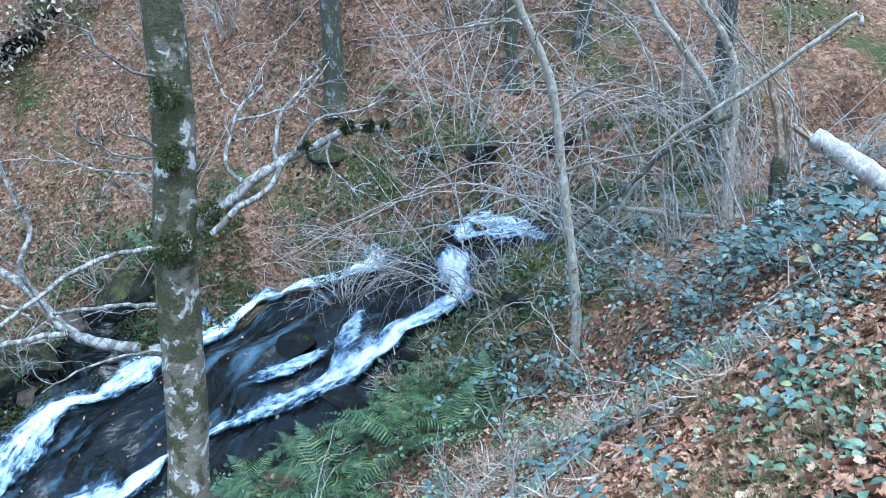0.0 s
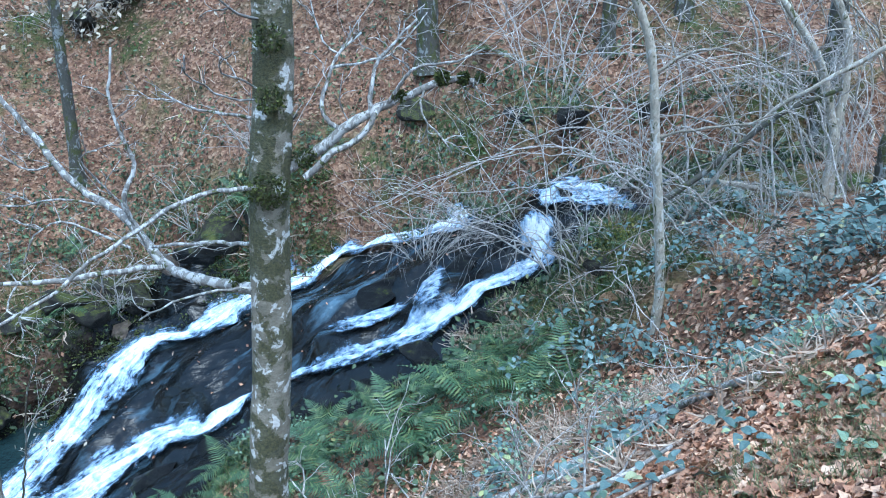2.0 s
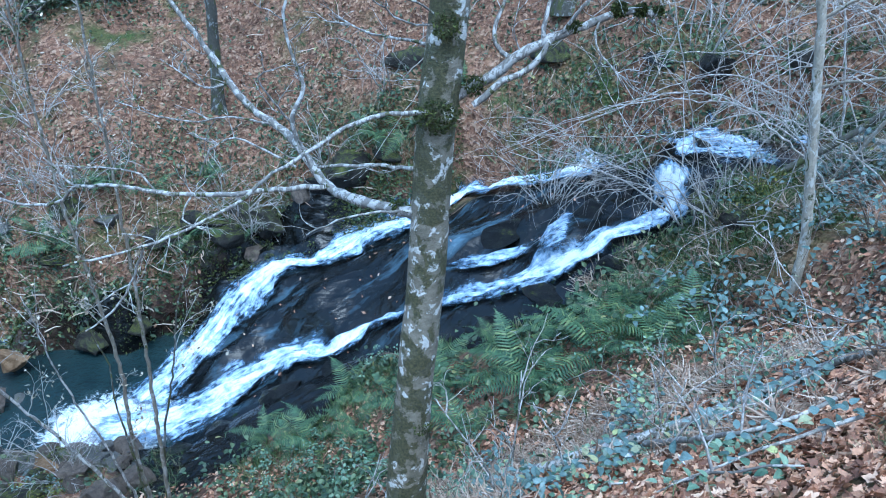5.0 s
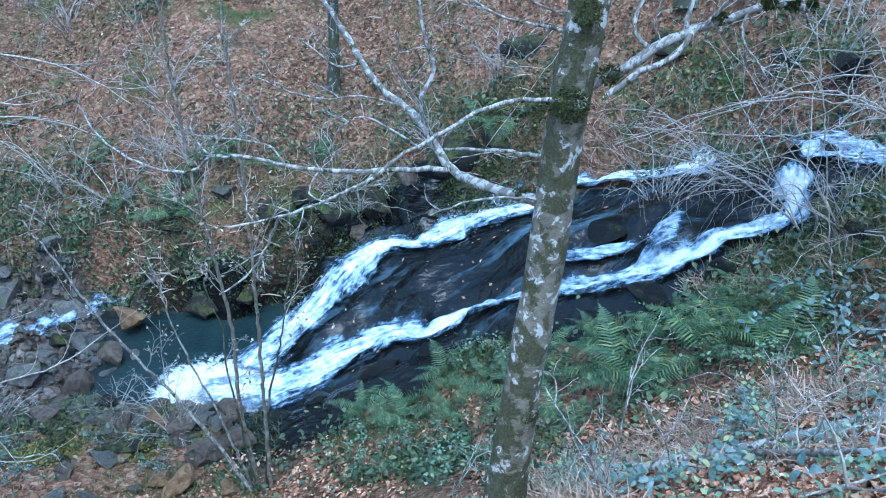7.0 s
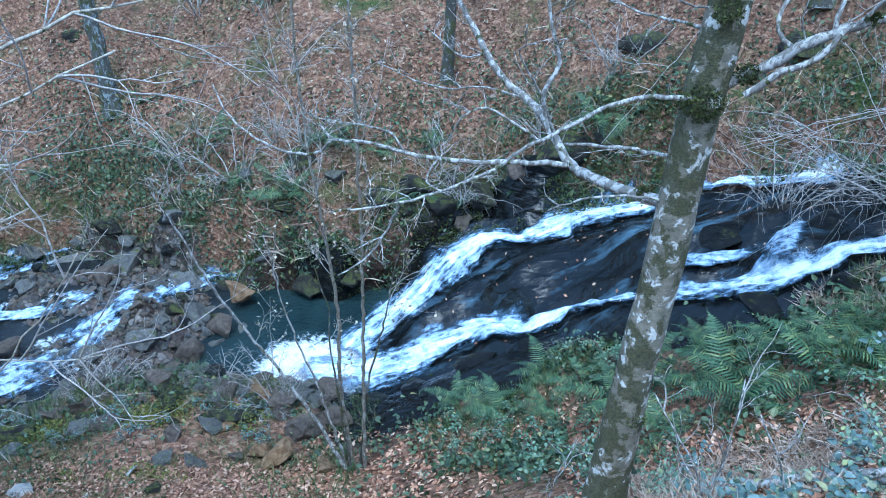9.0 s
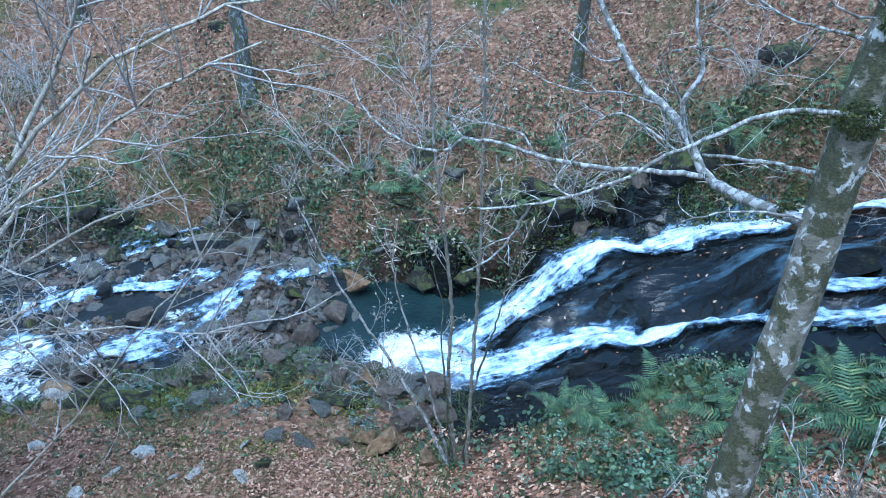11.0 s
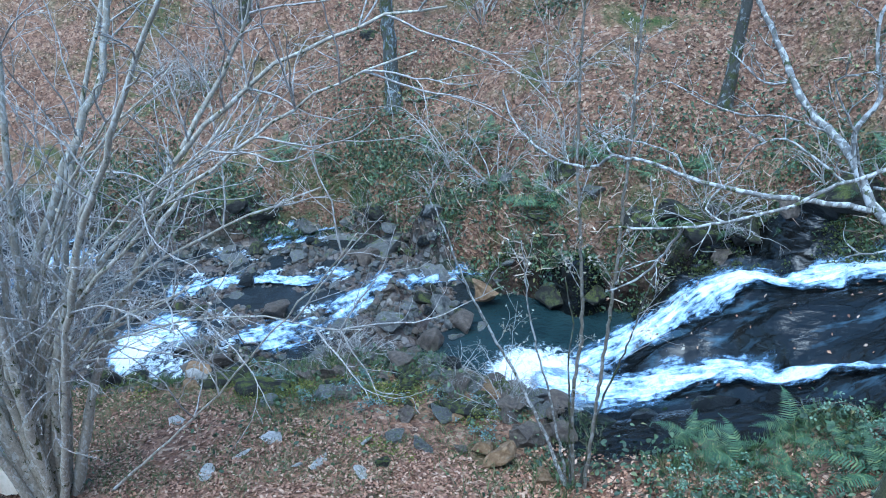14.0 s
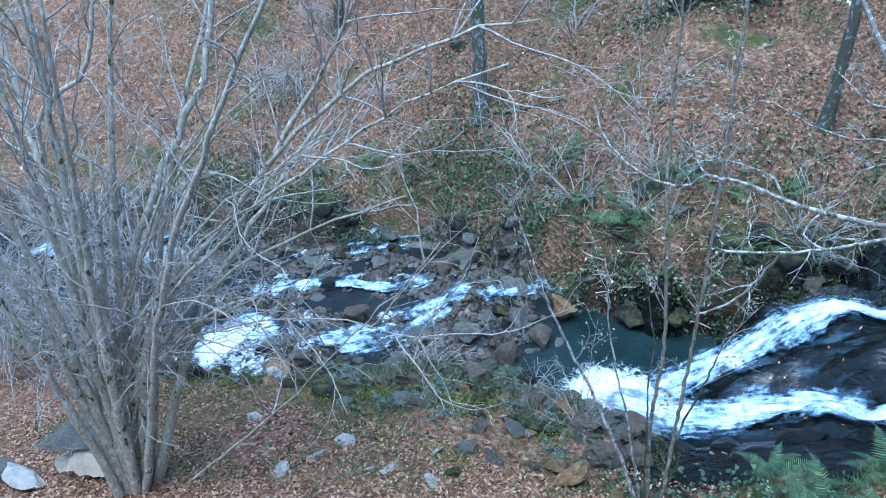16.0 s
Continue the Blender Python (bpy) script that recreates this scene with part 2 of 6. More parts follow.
def pool_material():
    m, nt, b = shader("pool_water")
    vec = coords(nt)
    col = ramp(nt, noise_tex(nt, vec, 0.9, 4), (0.3, (0.008, 0.018, 0.020)), (0.7, (0.022, 0.040, 0.041)))
    at = nt.nodes.new("ShaderNodeAttribute")
    at.attribute_name = "foam"
    add = nt.nodes.new("ShaderNodeMath")
    add.operation = "ADD"
    nt.links.new(noise_tex(nt, vec, 7.0, 9, 0.75, 0.9), add.inputs[0]), nt.links.new(at.outputs["Fac"], add.inputs[1])
    fac = ramp(nt, add.outputs[0], (0.80, 0), (1.16, 1))
    deep = nt.nodes.new("ShaderNodeAttribute")
    deep.attribute_name = "deep"
    shallow = ramp(nt, noise_tex(nt, vec, 2.5, 7, 0.7), (0.3, (0.005, 0.007, 0.008)), (0.7, (0.024, 0.028, 0.030)))
    col = mix(nt, deep.outputs["Fac"], shallow, col)
    nt.links.new(mix(nt, fac, col, (0.72, 0.80, 0.88)), b.inputs["Base Color"])
    nt.links.new(ramp(nt, fac, (0, 0.06), (1, 0.6)), b.inputs["Roughness"])
    b.inputs["IOR"].default_value = 1.33
    bump(nt, b, noise_tex(nt, vec, 9, 6, 0.6, 0.5), 0.6, 0.05)
    return m


GROUND = ground_material()
WET_ROCK = rock_material("wet_slate", (0.004, 0.005, 0.006), (0.012, 0.014, 0.016), (0.05, 0.05, 0.048), 0.2, 0.32)
GREY_ROCK = rock_material("grey_schist", (0.045, 0.046, 0.047), (0.16, 0.157, 0.15), (0.34, 0.33, 0.315), 0.3, 0.6, 0.5)
MOSS_ROCK = rock_material("mossy_boulder", (0.010, 0.010, 0.009), (0.032, 0.030, 0.026), (0.10, 0.095, 0.08), 0.5, 0.75, 0.0, 0.65)
OCHRE_ROCK = rock_material("ochre_stone", (0.13, 0.075, 0.035), (0.30, 0.19, 0.10), (0.50, 0.38, 0.25), 0.0, 0.7)
PALE_ROCK = rock_material("pale_stone", (0.36, 0.345, 0.32), (0.54, 0.515, 0.48), (0.74, 0.70, 0.64), 0.0, 0.7, 0.0, 0.85)
CREAM_ROCK = rock_material("cream_limestone", (0.55, 0.48, 0.38), (0.74, 0.66, 0.54), (0.82, 0.77, 0.68), 0.0, 0.8, 0.0, 0.9)
BROWN_ROCK = rock_material("rusty_stone", (0.045, 0.037, 0.031), (0.15, 0.12, 0.096), (0.30, 0.25, 0.21), 0.15, 0.6)
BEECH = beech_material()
PALE_BARK = bark_material("pale_lichened_bark", (0.26, 0.25, 0.23), (0.56, 0.56, 0.54), 0.25, 2.5, 0.6)
GREY_BARK = bark_material("grey_hazel_bark", (0.46, 0.42, 0.34), (0.62, 0.61, 0.56), 0.2, 1.6, 0.4)
DARK_BARK = bark_material("dark_mossy_bark", (0.085, 0.082, 0.068), (0.26, 0.28, 0.275), 0.55, 1.1, 0.4)
TWIG = bark_material("twig_bark", (0.43, 0.40, 0.365), (0.64, 0.63, 0.62), 0.0, 2.5, 0.4)
BLUE_BARK = bark_material("blue_lichened_bark", (0.10, 0.10, 0.09), (0.29, 0.335, 0.35), 0.5, 1.4, 0.5)
SAPLING_BARK = bark_material("olive_sapling_bark", (0.25, 0.225, 0.18), (0.40, 0.40, 0.37), 0.2, 1.8, 0.4)
PALE_WOOD = bark_material("bleached_barkless_wood", (0.50, 0.47, 0.43), (0.72, 0.70, 0.67), 0.05, 1.2, 0.5)
DRY_WOOD = bark_material("bleached_dead_wood", (0.30, 0.28, 0.25), (0.56, 0.54, 0.50), 0.1, 1.5, 0.5)
SPLINTER = bark_material("splintered_wood", (0.34, 0.25, 0.17), (0.58, 0.50, 0.40), 0.0, 2.0, 0.4)
MOSS = leaf_material("moss_cushion", [(0, (0.018, 0.03, 0.006)), (1, (0.085, 0.10, 0.02))], 0.95)
FERN = leaf_material("fern_green", [(0, (0.030, 0.066, 0.032)), (0.6, (0.072, 0.137, 0.058)), (1, (0.17, 0.22, 0.08))], 0.55)
# green bramble leaves with the sky's blue reflection put into their colour
BRAMBLE = leaf_material("sky_tinted_bramble_leaf", [(0, (0.045, 0.088, 0.075)), (0.5, (0.108, 0.172, 0.162)), (0.9, (0.20, 0.28, 0.27)), (1, (0.36, 0.36, 0.16))], 0.5, 0.1)
YELLOW_MOSS = leaf_material("yellow_green_moss", [(0, (0.06, 0.07, 0.012)), (1, (0.24, 0.24, 0.05))], 0.95)
HERB = leaf_material("fresh_bramble_leaf", [(0, (0.05, 0.098, 0.055)), (0.5, (0.12, 0.195, 0.12)), (0.9, (0.23, 0.32, 0.21)), (1, (0.40, 0.42, 0.14))], 0.55, 0.08)
CANE = bark_material("brown_bramble_cane", (0.16, 0.11, 0.08), (0.30, 0.25, 0.20), 0.0, 2.5, 0.4)
IVY = leaf_material("ivy_leaf", [(0, (0.018, 0.036, 0.016)), (0.6, (0.055, 0.095, 0.042)), (0.93, (0.12, 0.165, 0.075)), (1, (0.30, 0.27, 0.10))], 0.5, 0.1)
LITTER = leaf_material("dead_beech_leaf", [(0, (0.14, 0.062, 0.035)), (0.35, (0.34, 0.165, 0.092)), (0.7, (0.52, 0.295, 0.175)), (1, (0.70, 0.51, 0.36))], 0.6)
SHORE_LITTER = leaf_material("shore_beech_leaf", [(0, (0.13, 0.060, 0.036)), (0.35, (0.27, 0.138, 0.082)), (0.7, (0.37, 0.215, 0.135)), (1, (0.52, 0.375, 0.265))], 0.65)
# dead beech leaves in a darker tone for the far slope
FAR_LITTER = leaf_material("far_slope_beech_leaf", [(0, (0.085, 0.042, 0.024)), (0.35, (0.175, 0.088, 0.050)), (0.7, (0.26, 0.150, 0.090)), (1, (0.37, 0.27, 0.18))], 0.7)
DRY_LEAF = leaf_material("withered_leaf", [(0, (0.14, 0.10, 0.065)), (0.5, (0.33, 0.28, 0.20)), (1, (0.55, 0.50, 0.40))], 0.7)
GRASS = leaf_material("grass_blade", [(0, (0.04, 0.08, 0.025)), (0.6, (0.095, 0.15, 0.045)), (1, (0.26, 0.22, 0.12))], 0.6)
FINE_GRASS = leaf_material("fine_bank_grass", [(0, (0.075, 0.115, 0.04)), (0.6, (0.15, 0.19, 0.075)), (1, (0.30, 0.27, 0.15))], 0.6)
STRAW = leaf_material("dead_fern_straw", [(0, (0.20, 0.13, 0.09)), (0.5, (0.37, 0.28, 0.205)), (1, (0.56, 0.47, 0.38))], 0.8)
PAPER = leaf_material("white_scrap", [(0, (0.70, 0.71, 0.72)), (1, (0.82, 0.83, 0.84))], 0.8)
FOAM = foam_material()
POOL = pool_material()

# ---- the ravine: one sheet of ground ----
CHAN_X = (-60, -30, -20, -14, -11, -8.5, -6, -4, -2.5, -1, 0.5, 2, 3.5, 5, 6, 7.5, 10, 16, 30, 60)
CHAN_NEAR = (4, 7.0, 8.4, 8.9, 9.7, 10.9, 11.7, 11.4, 11.1, 11.5, 11.1, 10.3, 9.8, 9.6, 9.8, 9.8, 9.0, 7.5, 6, 4)
CHAN_FAR = (9, 11.5, 14.6, 15.6, 16.6, 15.8, 14.4, 14.4, 14.9, 15.5, 15.2, 14.8, 14.0, 13.2, 12.2, 11.9, 11.2, 10, 8.5, 7)
CHAN_SHORE = (-8.6, -6.8, -6.2, -5.8, -5.5, -5.15, -4.85, -4.8, -4.7, -4.1, -3.35, -2.6, -1.75, -1.05, -0.15, 0.05, 0.35, 1.15, 2.65, 5.15)
CHAN_BED = (-9, -7.2, -6.5, -6.1, -5.7, -5.5, -5.6, -5.7, -5.2, -4.3, -3.5, -2.75, -1.9, -1.2, -0.3, -0.1, 0.2, 1, 2.5, 5)

# white-water runs: x, y, surface height, half width
RUN_NEAR = [(5.36, 10.66, -0.06, 0.3), (5.34, 10.42, -0.1, 0.27), (5.3, 10.3, -0.74, 0.27), (4.85, 10.12, -0.84, 0.18), (4.41, 10.06, -0.88, 0.15), (4.21, 10.12, -0.93, 0.22), (3.92, 10.07, -1.15, 0.26),
            (3.67, 10.18, -1.42, 0.29), (3.3, 10.32, -1.68, 0.35), (2.88, 10.55, -1.93, 0.3), (2.47, 10.76, -2.15, 0.24), (2.05, 11.06, -2.4, 0.17),
            (1.66, 11.31, -2.65, 0.14), (1.3, 11.56, -2.88, 0.14), (0.66, 11.98, -3.39, 0.15), (0.16, 11.87, -3.61, 0.2), (-0.15, 11.85, -3.74, 0.25),
            (-0.38, 12.1, -3.86, 0.42), (-0.84, 12.36, -4.14, 0.40), (-1.38, 12.33, -4.37, 0.31), (-1.9, 12.2, -4.57, 0.4), (-2.42, 12.06, -4.77, 0.45),
            (-2.95, 11.99, -4.93, 0.42), (-3.6, 11.85, -4.96, 0.5), (-4.4, 11.95, -4.98, 0.36)]
RUN_FAR = [(5.2, 12.75, -0.6, 0.2), (5.01, 12.64, -0.65, 0.26), (4.66, 12.6, -0.85, 0.38), (4.35, 12.78, -1.05, 0.3), (4.09, 12.99, -1.18, 0.25), (3.69, 13.32, -1.38, 0.21),
           (3.3, 13.7, -1.62, 0.22), (2.98, 14.12, -1.84, 0.26), (2.55, 14.26, -2.15, 0.26), (2.25, 14.28, -2.36, 0.25), (1.9, 14.4, -2.51, 0.34), (1.36, 14.6, -2.75, 0.55),
           (0.82, 14.75, -2.95, 0.55), (0.4, 14.54, -3.1, 0.3), (-0.12, 14.36, -3.25, 0.16), (-0.54, 14.59, -3.34, 0.36), (-0.96, 14.66, -3.49, 0.48), (-1.48, 14.53, -3.8, 0.44),
           (-1.8, 14.2, -4.05, 0.38), (-2.09, 13.91, -4.34, 0.35), (-2.56, 13.6, -4.63, 0.37), (-2.96, 13.25, -4.85, 0.38), (-3.4, 12.8, -4.96, 0.4), (-3.67, 12.48, -4.98, 0.4)]
RUN_SIDE = [(4.05, 10.85, -1.0, 0.3), (3.8, 10.95, -1.08, 0.46), (3.58, 11.03, -1.26, 0.46), (3.4, 11.15, -1.58, 0.26), (3.1, 11.22, -1.74, 0.1), (2.81, 11.28, -1.85, 0.14), (2.5, 11.4, -1.96, 0.26), (2.3, 11.5, -2.02, 0.24), (2.05, 11.66, -2.1, 0.1)]
RUN_TOP = [(7.2, 11.05, 0.02, 0.2), (6.9, 10.95, 0.01, 0.45), (6.5, 10.95, 0.0, 0.6), (6.15, 11.15, -0.03, 0.6), (5.8, 11.0, -0.05, 0.5), (5.45, 10.72, -0.07, 0.25)]
RUN_CREST = [(8.0, 10.7, 0.1, 0.1), (7.65, 10.85, 0.06, 0.2), (7.4, 10.95, 0.03, 0.16)]
RUN_BAR = [(-6.1, 15.1, -4.97, 0.1), (-6.96, 15.18, -5.03, 0.24), (-7.5, 14.9, -5.08, 0.2), (-8.0, 14.4, -5.14, 0.42), (-8.5, 14.1, -5.19, 0.36), (-8.85, 13.4, -5.23, 0.34), (-9.0, 12.75, -5.26, 0.42), (-9.3, 12.2, -5.28, 0.5), (-9.65, 11.85, -5.3, 0.56), (-10.0, 11.55, -5.33, 0.45), (-10.35, 11.35, -5.36, 0.26), (-10.85, 11.0, -5.42, 0.16)]
RUN_STEP = [(-11.9, 11.6, -5.5, 0.3), (-12.2, 11.15, -5.54, 0.6), (-12.5, 10.75, -5.66, 0.8), (-12.75, 10.3, -5.92, 0.75), (-12.9, 9.95, -6.12, 0.6), (-12.98, 9.75, -6.18, 0.4)]
RUN_MID = [(-9.65, 15.05, -5.31, 0.14), (-9.95, 14.7, -5.33, 0.2), (-10.44, 14.18, -5.37, 0.2), (-11.1, 13.85, -5.42, 0.14), (-11.95, 13.9, -5.48, 0.24), (-12.5, 13.6, -5.6, 0.34), (-13.1, 13.4, -5.76, 0.3), (-13.4, 13.05, -5.8, 0.34), (-14.1, 12.95, -5.88, 0.28), (-14.6, 12.6, -5.9, 0.14)]
RUN_BACK = [(-11.1, 17.0, -5.42, 0.12), (-11.5, 16.7, -5.44, 0.14), (-12.5, 16.05, -5.6, 0.3), (-13.0, 15.75, -5.76, 0.3), (-13.41, 15.31, -5.81, 0.28), (-14.0, 14.7, -5.87, 0.18)]
RUN_LEFT = [(-17.6, 14.9, -6.12, 0.3), (-17.95, 14.2, -6.15, 0.5), (-18.15, 13.4, -6.17, 0.55), (-18.0, 12.5, -6.16, 0.55), (-17.4, 11.6, -6.14, 0.6)]
RUN_LAST = [(-21.1, 13.1, -6.37, 0.3), (-21.4, 12.4, -6.38, 0.5), (-21.3, 11.5, -6.37, 0.45)]
RUNS = [RUN_NEAR, RUN_FAR, RUN_SIDE, RUN_TOP, RUN_CREST, RUN_BAR, RUN_STEP, RUN_MID, RUN_BACK, RUN_LEFT, RUN_LAST]


def smooth(a, b, v):
    k = np.clip((v - a) / (b - a), 0, 1)
    return k * k * (3 - 2 * k)


def hash2(ix, iy, seed):
    h = (ix.astype(np.int64) * 374761393 + iy.astype(np.int64) * 668265263 + seed * 974634521) & 0xFFFFFFFF
    h = ((h ^ (h >> 13)) * 1274126177) & 0xFFFFFFFF
    return ((h ^ (h >> 16)) & 0xFFFF) / 65535.0


def value_noise(x, y, seed):
    ix, iy = np.floor(x), np.floor(y)
    fx, fy = x - ix, y - iy
    fx, fy = fx * fx * (3 - 2 * fx), fy * fy * (3 - 2 * fy)
    a, b = hash2(ix, iy, seed), hash2(ix + 1, iy, seed)
    c, d = hash2(ix, iy + 1, seed), hash2(ix + 1, iy + 1, seed)
    return (a * (1 - fx) + b * fx) * (1 - fy) + (c * (1 - fx) + d * fx) * fy - 0.5


def fractal(x, y, size, octaves, seed):
    total, amp = 0.0, 1.0
    for i in range(octaves):
        total = total + amp * value_noise(x / size + 17.3 * i, y / size - 9.1 * i, seed + i)
        size, amp = size * 0.5, amp * 0.55
    return total


def dense(run, step=0.12):
    """A run resampled at even steps with a softened line."""
    pts = np.array(run, float)
    seg = np.r_[0, np.cumsum(np.linalg.norm(np.diff(pts[:, :3], axis=0), axis=1))]
    s = np.linspace(0, seg[-1], max(4, int(seg[-1] / step)))
    out = np.stack([np.interp(s, seg, pts[:, i]) for i in range(4)], 1)
    for i in (0, 1, 3):
        k = np.pad(out[:, i], 3, mode="edge")
        out[:, i] = np.convolve(k, np.ones(7) / 7, "valid")
    return out


RUN_LINES = [dense(r, 0.07 if i < 5 else 0.15) for i, r in enumerate(RUNS)]
RUN_SPREAD = (0.4, 0.5, 0.3, 0.3, 0.3, 0.5, 0.7, 0.5, 0.5, 0.7, 0.7)  # how far each run smooths the bed beside it
EDGE_X = np.linspace(-3.4, 5.8, 47)
SLAB_EDGES = [np.interp(EDGE_X, r[::-1, 0], r[::-1, i]) for r in (np.array(RUN_NEAR[2:], float), np.array(RUN_FAR, float)) for i in (1, 2)]


def channel(x):
    return (np.interp(x, CHAN_X, CHAN_NEAR), np.interp(x, CHAN_X, CHAN_FAR), np.interp(x, CHAN_X, CHAN_BED))


def ground_height(x, y):
    x, y = np.asarray(x, float), np.asarray(y, float)
    near, far, bed = channel(x)
    rocky = fractal(x, y, 1.1, 4, 5)
    soft = fractal(x, y, 2.6, 4, 11)
    broad = fractal(x, y, 9.0, 3, 23)
    near = near + 0.5 * fractal(x, y, 1.6, 3, 31)
    far = far + 0.5 * fractal(x, y, 1.9, 3, 37)
    base = bed + (0.34 + 0.3 * smooth(-5.5, -8, x)) * rocky + 0.12 * smooth(-6.5, -8.5, x)
    # the slate slab between the two runs: tilted beds with rounded backs, steps and clefts along the flow
    yn, zn, yf, zf = (np.interp(x, EDGE_X, e) for e in SLAB_EDGES)
    across = np.clip((y - yn) / (yf - yn), 0, 1)
    along = 0.876 * x + 0.48 * y
    over = -0.48 * x + 0.876 * y
    back = fractal(along * 0.22, over, 0.75, 2, 57)
    ripple = fractal(along * 0.3, over, 0.3, 2, 63)
    ledge = fractal(along * 0.5, over * 0.35, 0.8, 2, 59) * 3
    ledge = np.floor(ledge + 8) - 8 + smooth(0.45, 1.0, ledge - np.floor(ledge))
    loose_ = 0.15 + 0.85 * smooth(0.04, 0.35, across) * smooth(0.9, 0.6, across)
    loose_ = loose_ * (1 - 0.6 * smooth(1.8, 2.8, x))
    slab = zn + (zf - zn) * across + (0.16 - 0.2 * smooth(1.8, 3.0, x)) * np.sin(np.pi * across) + loose_ * (0.30 * back + 0.025 * ripple + 0.11 * ledge)
    # an undercut bed above the side fall
    slab = slab + 0.24 * smooth(1.2, 2.2, x) * smooth(0.34, 0.44, across) * smooth(0.75, 0.48, across) * smooth(4.6, 3.6, x)
    slab = slab + 0.75 * np.clip(y - yf - 0.45, 0, 2.5) - 0.25 * np.clip(yn - y - 0.4, 0, 2)
    on_slab = smooth(-3.2, -2.0, x) * smooth(5.6, 4.9, x)
    base = base * (1 - on_slab) + slab * on_slab
    base = base + 0.5 * np.exp(-(np.abs(x + 7.3) / 1.6) ** 3 - (np.abs(y - 12.9) / 2.0) ** 3)  # stone bar below the pool
    # near bank: gentle foot, steep shoulder, then the level path on which the camera stands
    top = 2.9
    brink = np.interp(x, (-40, -1, 0, 1.4, 2.7, 3.5, 8, 60), (-25, 0.2, 0.5, 1.05, 1.55, 2.0, 3.2, 3.2))
    v = np.clip((near - y) / np.maximum(near - brink, 3), 0, 1)
    right = np.interp(v, (0, 0.05, 0.3, 0.5, 0.69, 0.78, 0.88, 1), (0, 0.03, 0.08, 0.24, 0.55, 0.70, 0.85, 1))
    left = np.interp(v, (0, 0.05, 0.3, 0.45, 0.6, 0.8, 1), (0, 0.04, 0.09, 0.13, 0.24, 0.57, 1))
    k = smooth(-1.5, -5.5, x)
    prof = right * (1 - k) + left * k
    shore = np.interp(x, CHAN_X, CHAN_SHORE)
    near_h = shore + (top - shore) * prof + 0.16 * soft * smooth(0, 0.1, v) + 0.25 * rocky * smooth(0.12, 0.0, v)
    behind = np.clip(brink - 5.5 - y, 0, None)
    near_h = near_h + 0.5 * behind + 0.8 * broad * smooth(0, 6, behind)
    # far bank: a rocky step, then the steep wooded slope
    d = np.clip(y - far, 0, None)
    far_h = shore + 0.1 + (0.95 + 0.4 * smooth(-6.5, -5, x) * smooth(4, 2, x)) * smooth(0, 0.25, d) + 0.64 * np.clip(d - 0.5, 0, 28) + 0.35 * np.clip(d - 28.5, 0, None) \
        + 0.3 * soft * smooth(0, 1, d) + 0.9 * broad * smooth(0.5, 5, d) + 0.3 * rocky * smooth(1.5, 0, d)
    for hx, hy, hw_ in ((-7.4, 16.75, 0.8), (-10.3, 17.1, 0.9), (-3.4, 15.0, 0.9), (-5.0, 14.8, 0.8), (-0.6, 16.0, 0.9), (-13.0, 16.5, 0.8), (1.4, 15.6, 0.8), (-8.9, 16.4, 0.7)):
        # hollows washed out under the far bank
        far_h = far_h - 0.9 * np.exp(-((x - hx) / hw_) ** 2 - ((y - hy) / 0.28) ** 2)
    wn_ = smooth(0.15, -0.15, y - near)
    wf_ = smooth(-0.15, 0.15, y - far)
    h = base * (1 - wn_) * (1 - wf_) + near_h * wn_ + far_h * wf_
    shape = h.shape
    h, px, py = h.ravel().copy(), x.ravel(), y.ravel()
    inside = np.where((px > -22) & (px < 11) & (py > 8) & (py < 17.5))[0]
    for line, spread in zip(RUN_LINES, RUN_SPREAD):
        for part_ in np.array_split(inside, max(1, len(inside) // 4000)):
            if not len(part_):
                continue
            q = (px[part_, None] - line[None, :, 0]) ** 2 + (py[part_, None] - line[None, :, 1]) ** 2
            j = q.argmin(1)
            dist = np.sqrt(q[np.arange(len(part_)), j])
            w = smooth(line[j, 3] + spread, line[j, 3] * 0.95, dist)
            h[part_] = h[part_] * (1 - w) + (line[j, 2] - 0.07 - 0.05 * np.abs(rocky.ravel()[part_])) * w
    return h.reshape(shape)


def ground_at(x, y):
    return float(ground_height(np.array([x]), np.array([y]))[0])


def spaced(*spans):
    out = []
    for a, b, step in spans:
        out.extend(np.arange(a, b, step))
    return np.array(out + [spans[-1][1]])


def mesh_object(name, verts, faces, material, parent=None, label="", shade=True):
    me = bpy.data.meshes.new(name)
    me.from_pydata(verts if isinstance(verts, list) else verts.tolist(), [], faces if isinstance(faces, list) else faces.tolist())
    me.materials.append(material)
    if shade:
        me.polygons.foreach_set("use_smooth", [True] * len(me.polygons))
    ob = new(name, me)
    if parent is not None:
        ob.parent = parent
    if label:
        tagged(ob, label)
    return ob


def grid_faces(nx, ny):
    i, j = np.meshgrid(np.arange(nx - 1), np.arange(ny - 1), indexing="ij")
    a = (i * ny + j).ravel()
    return np.stack([a, a + ny, a + ny + 1, a + 1], 1)


def vertex_value(ob, name, values):
    at = ob.data.attributes.new(name, "FLOAT", "POINT")
    at.data.foreach_set("value", np.asarray(values, np.float32))


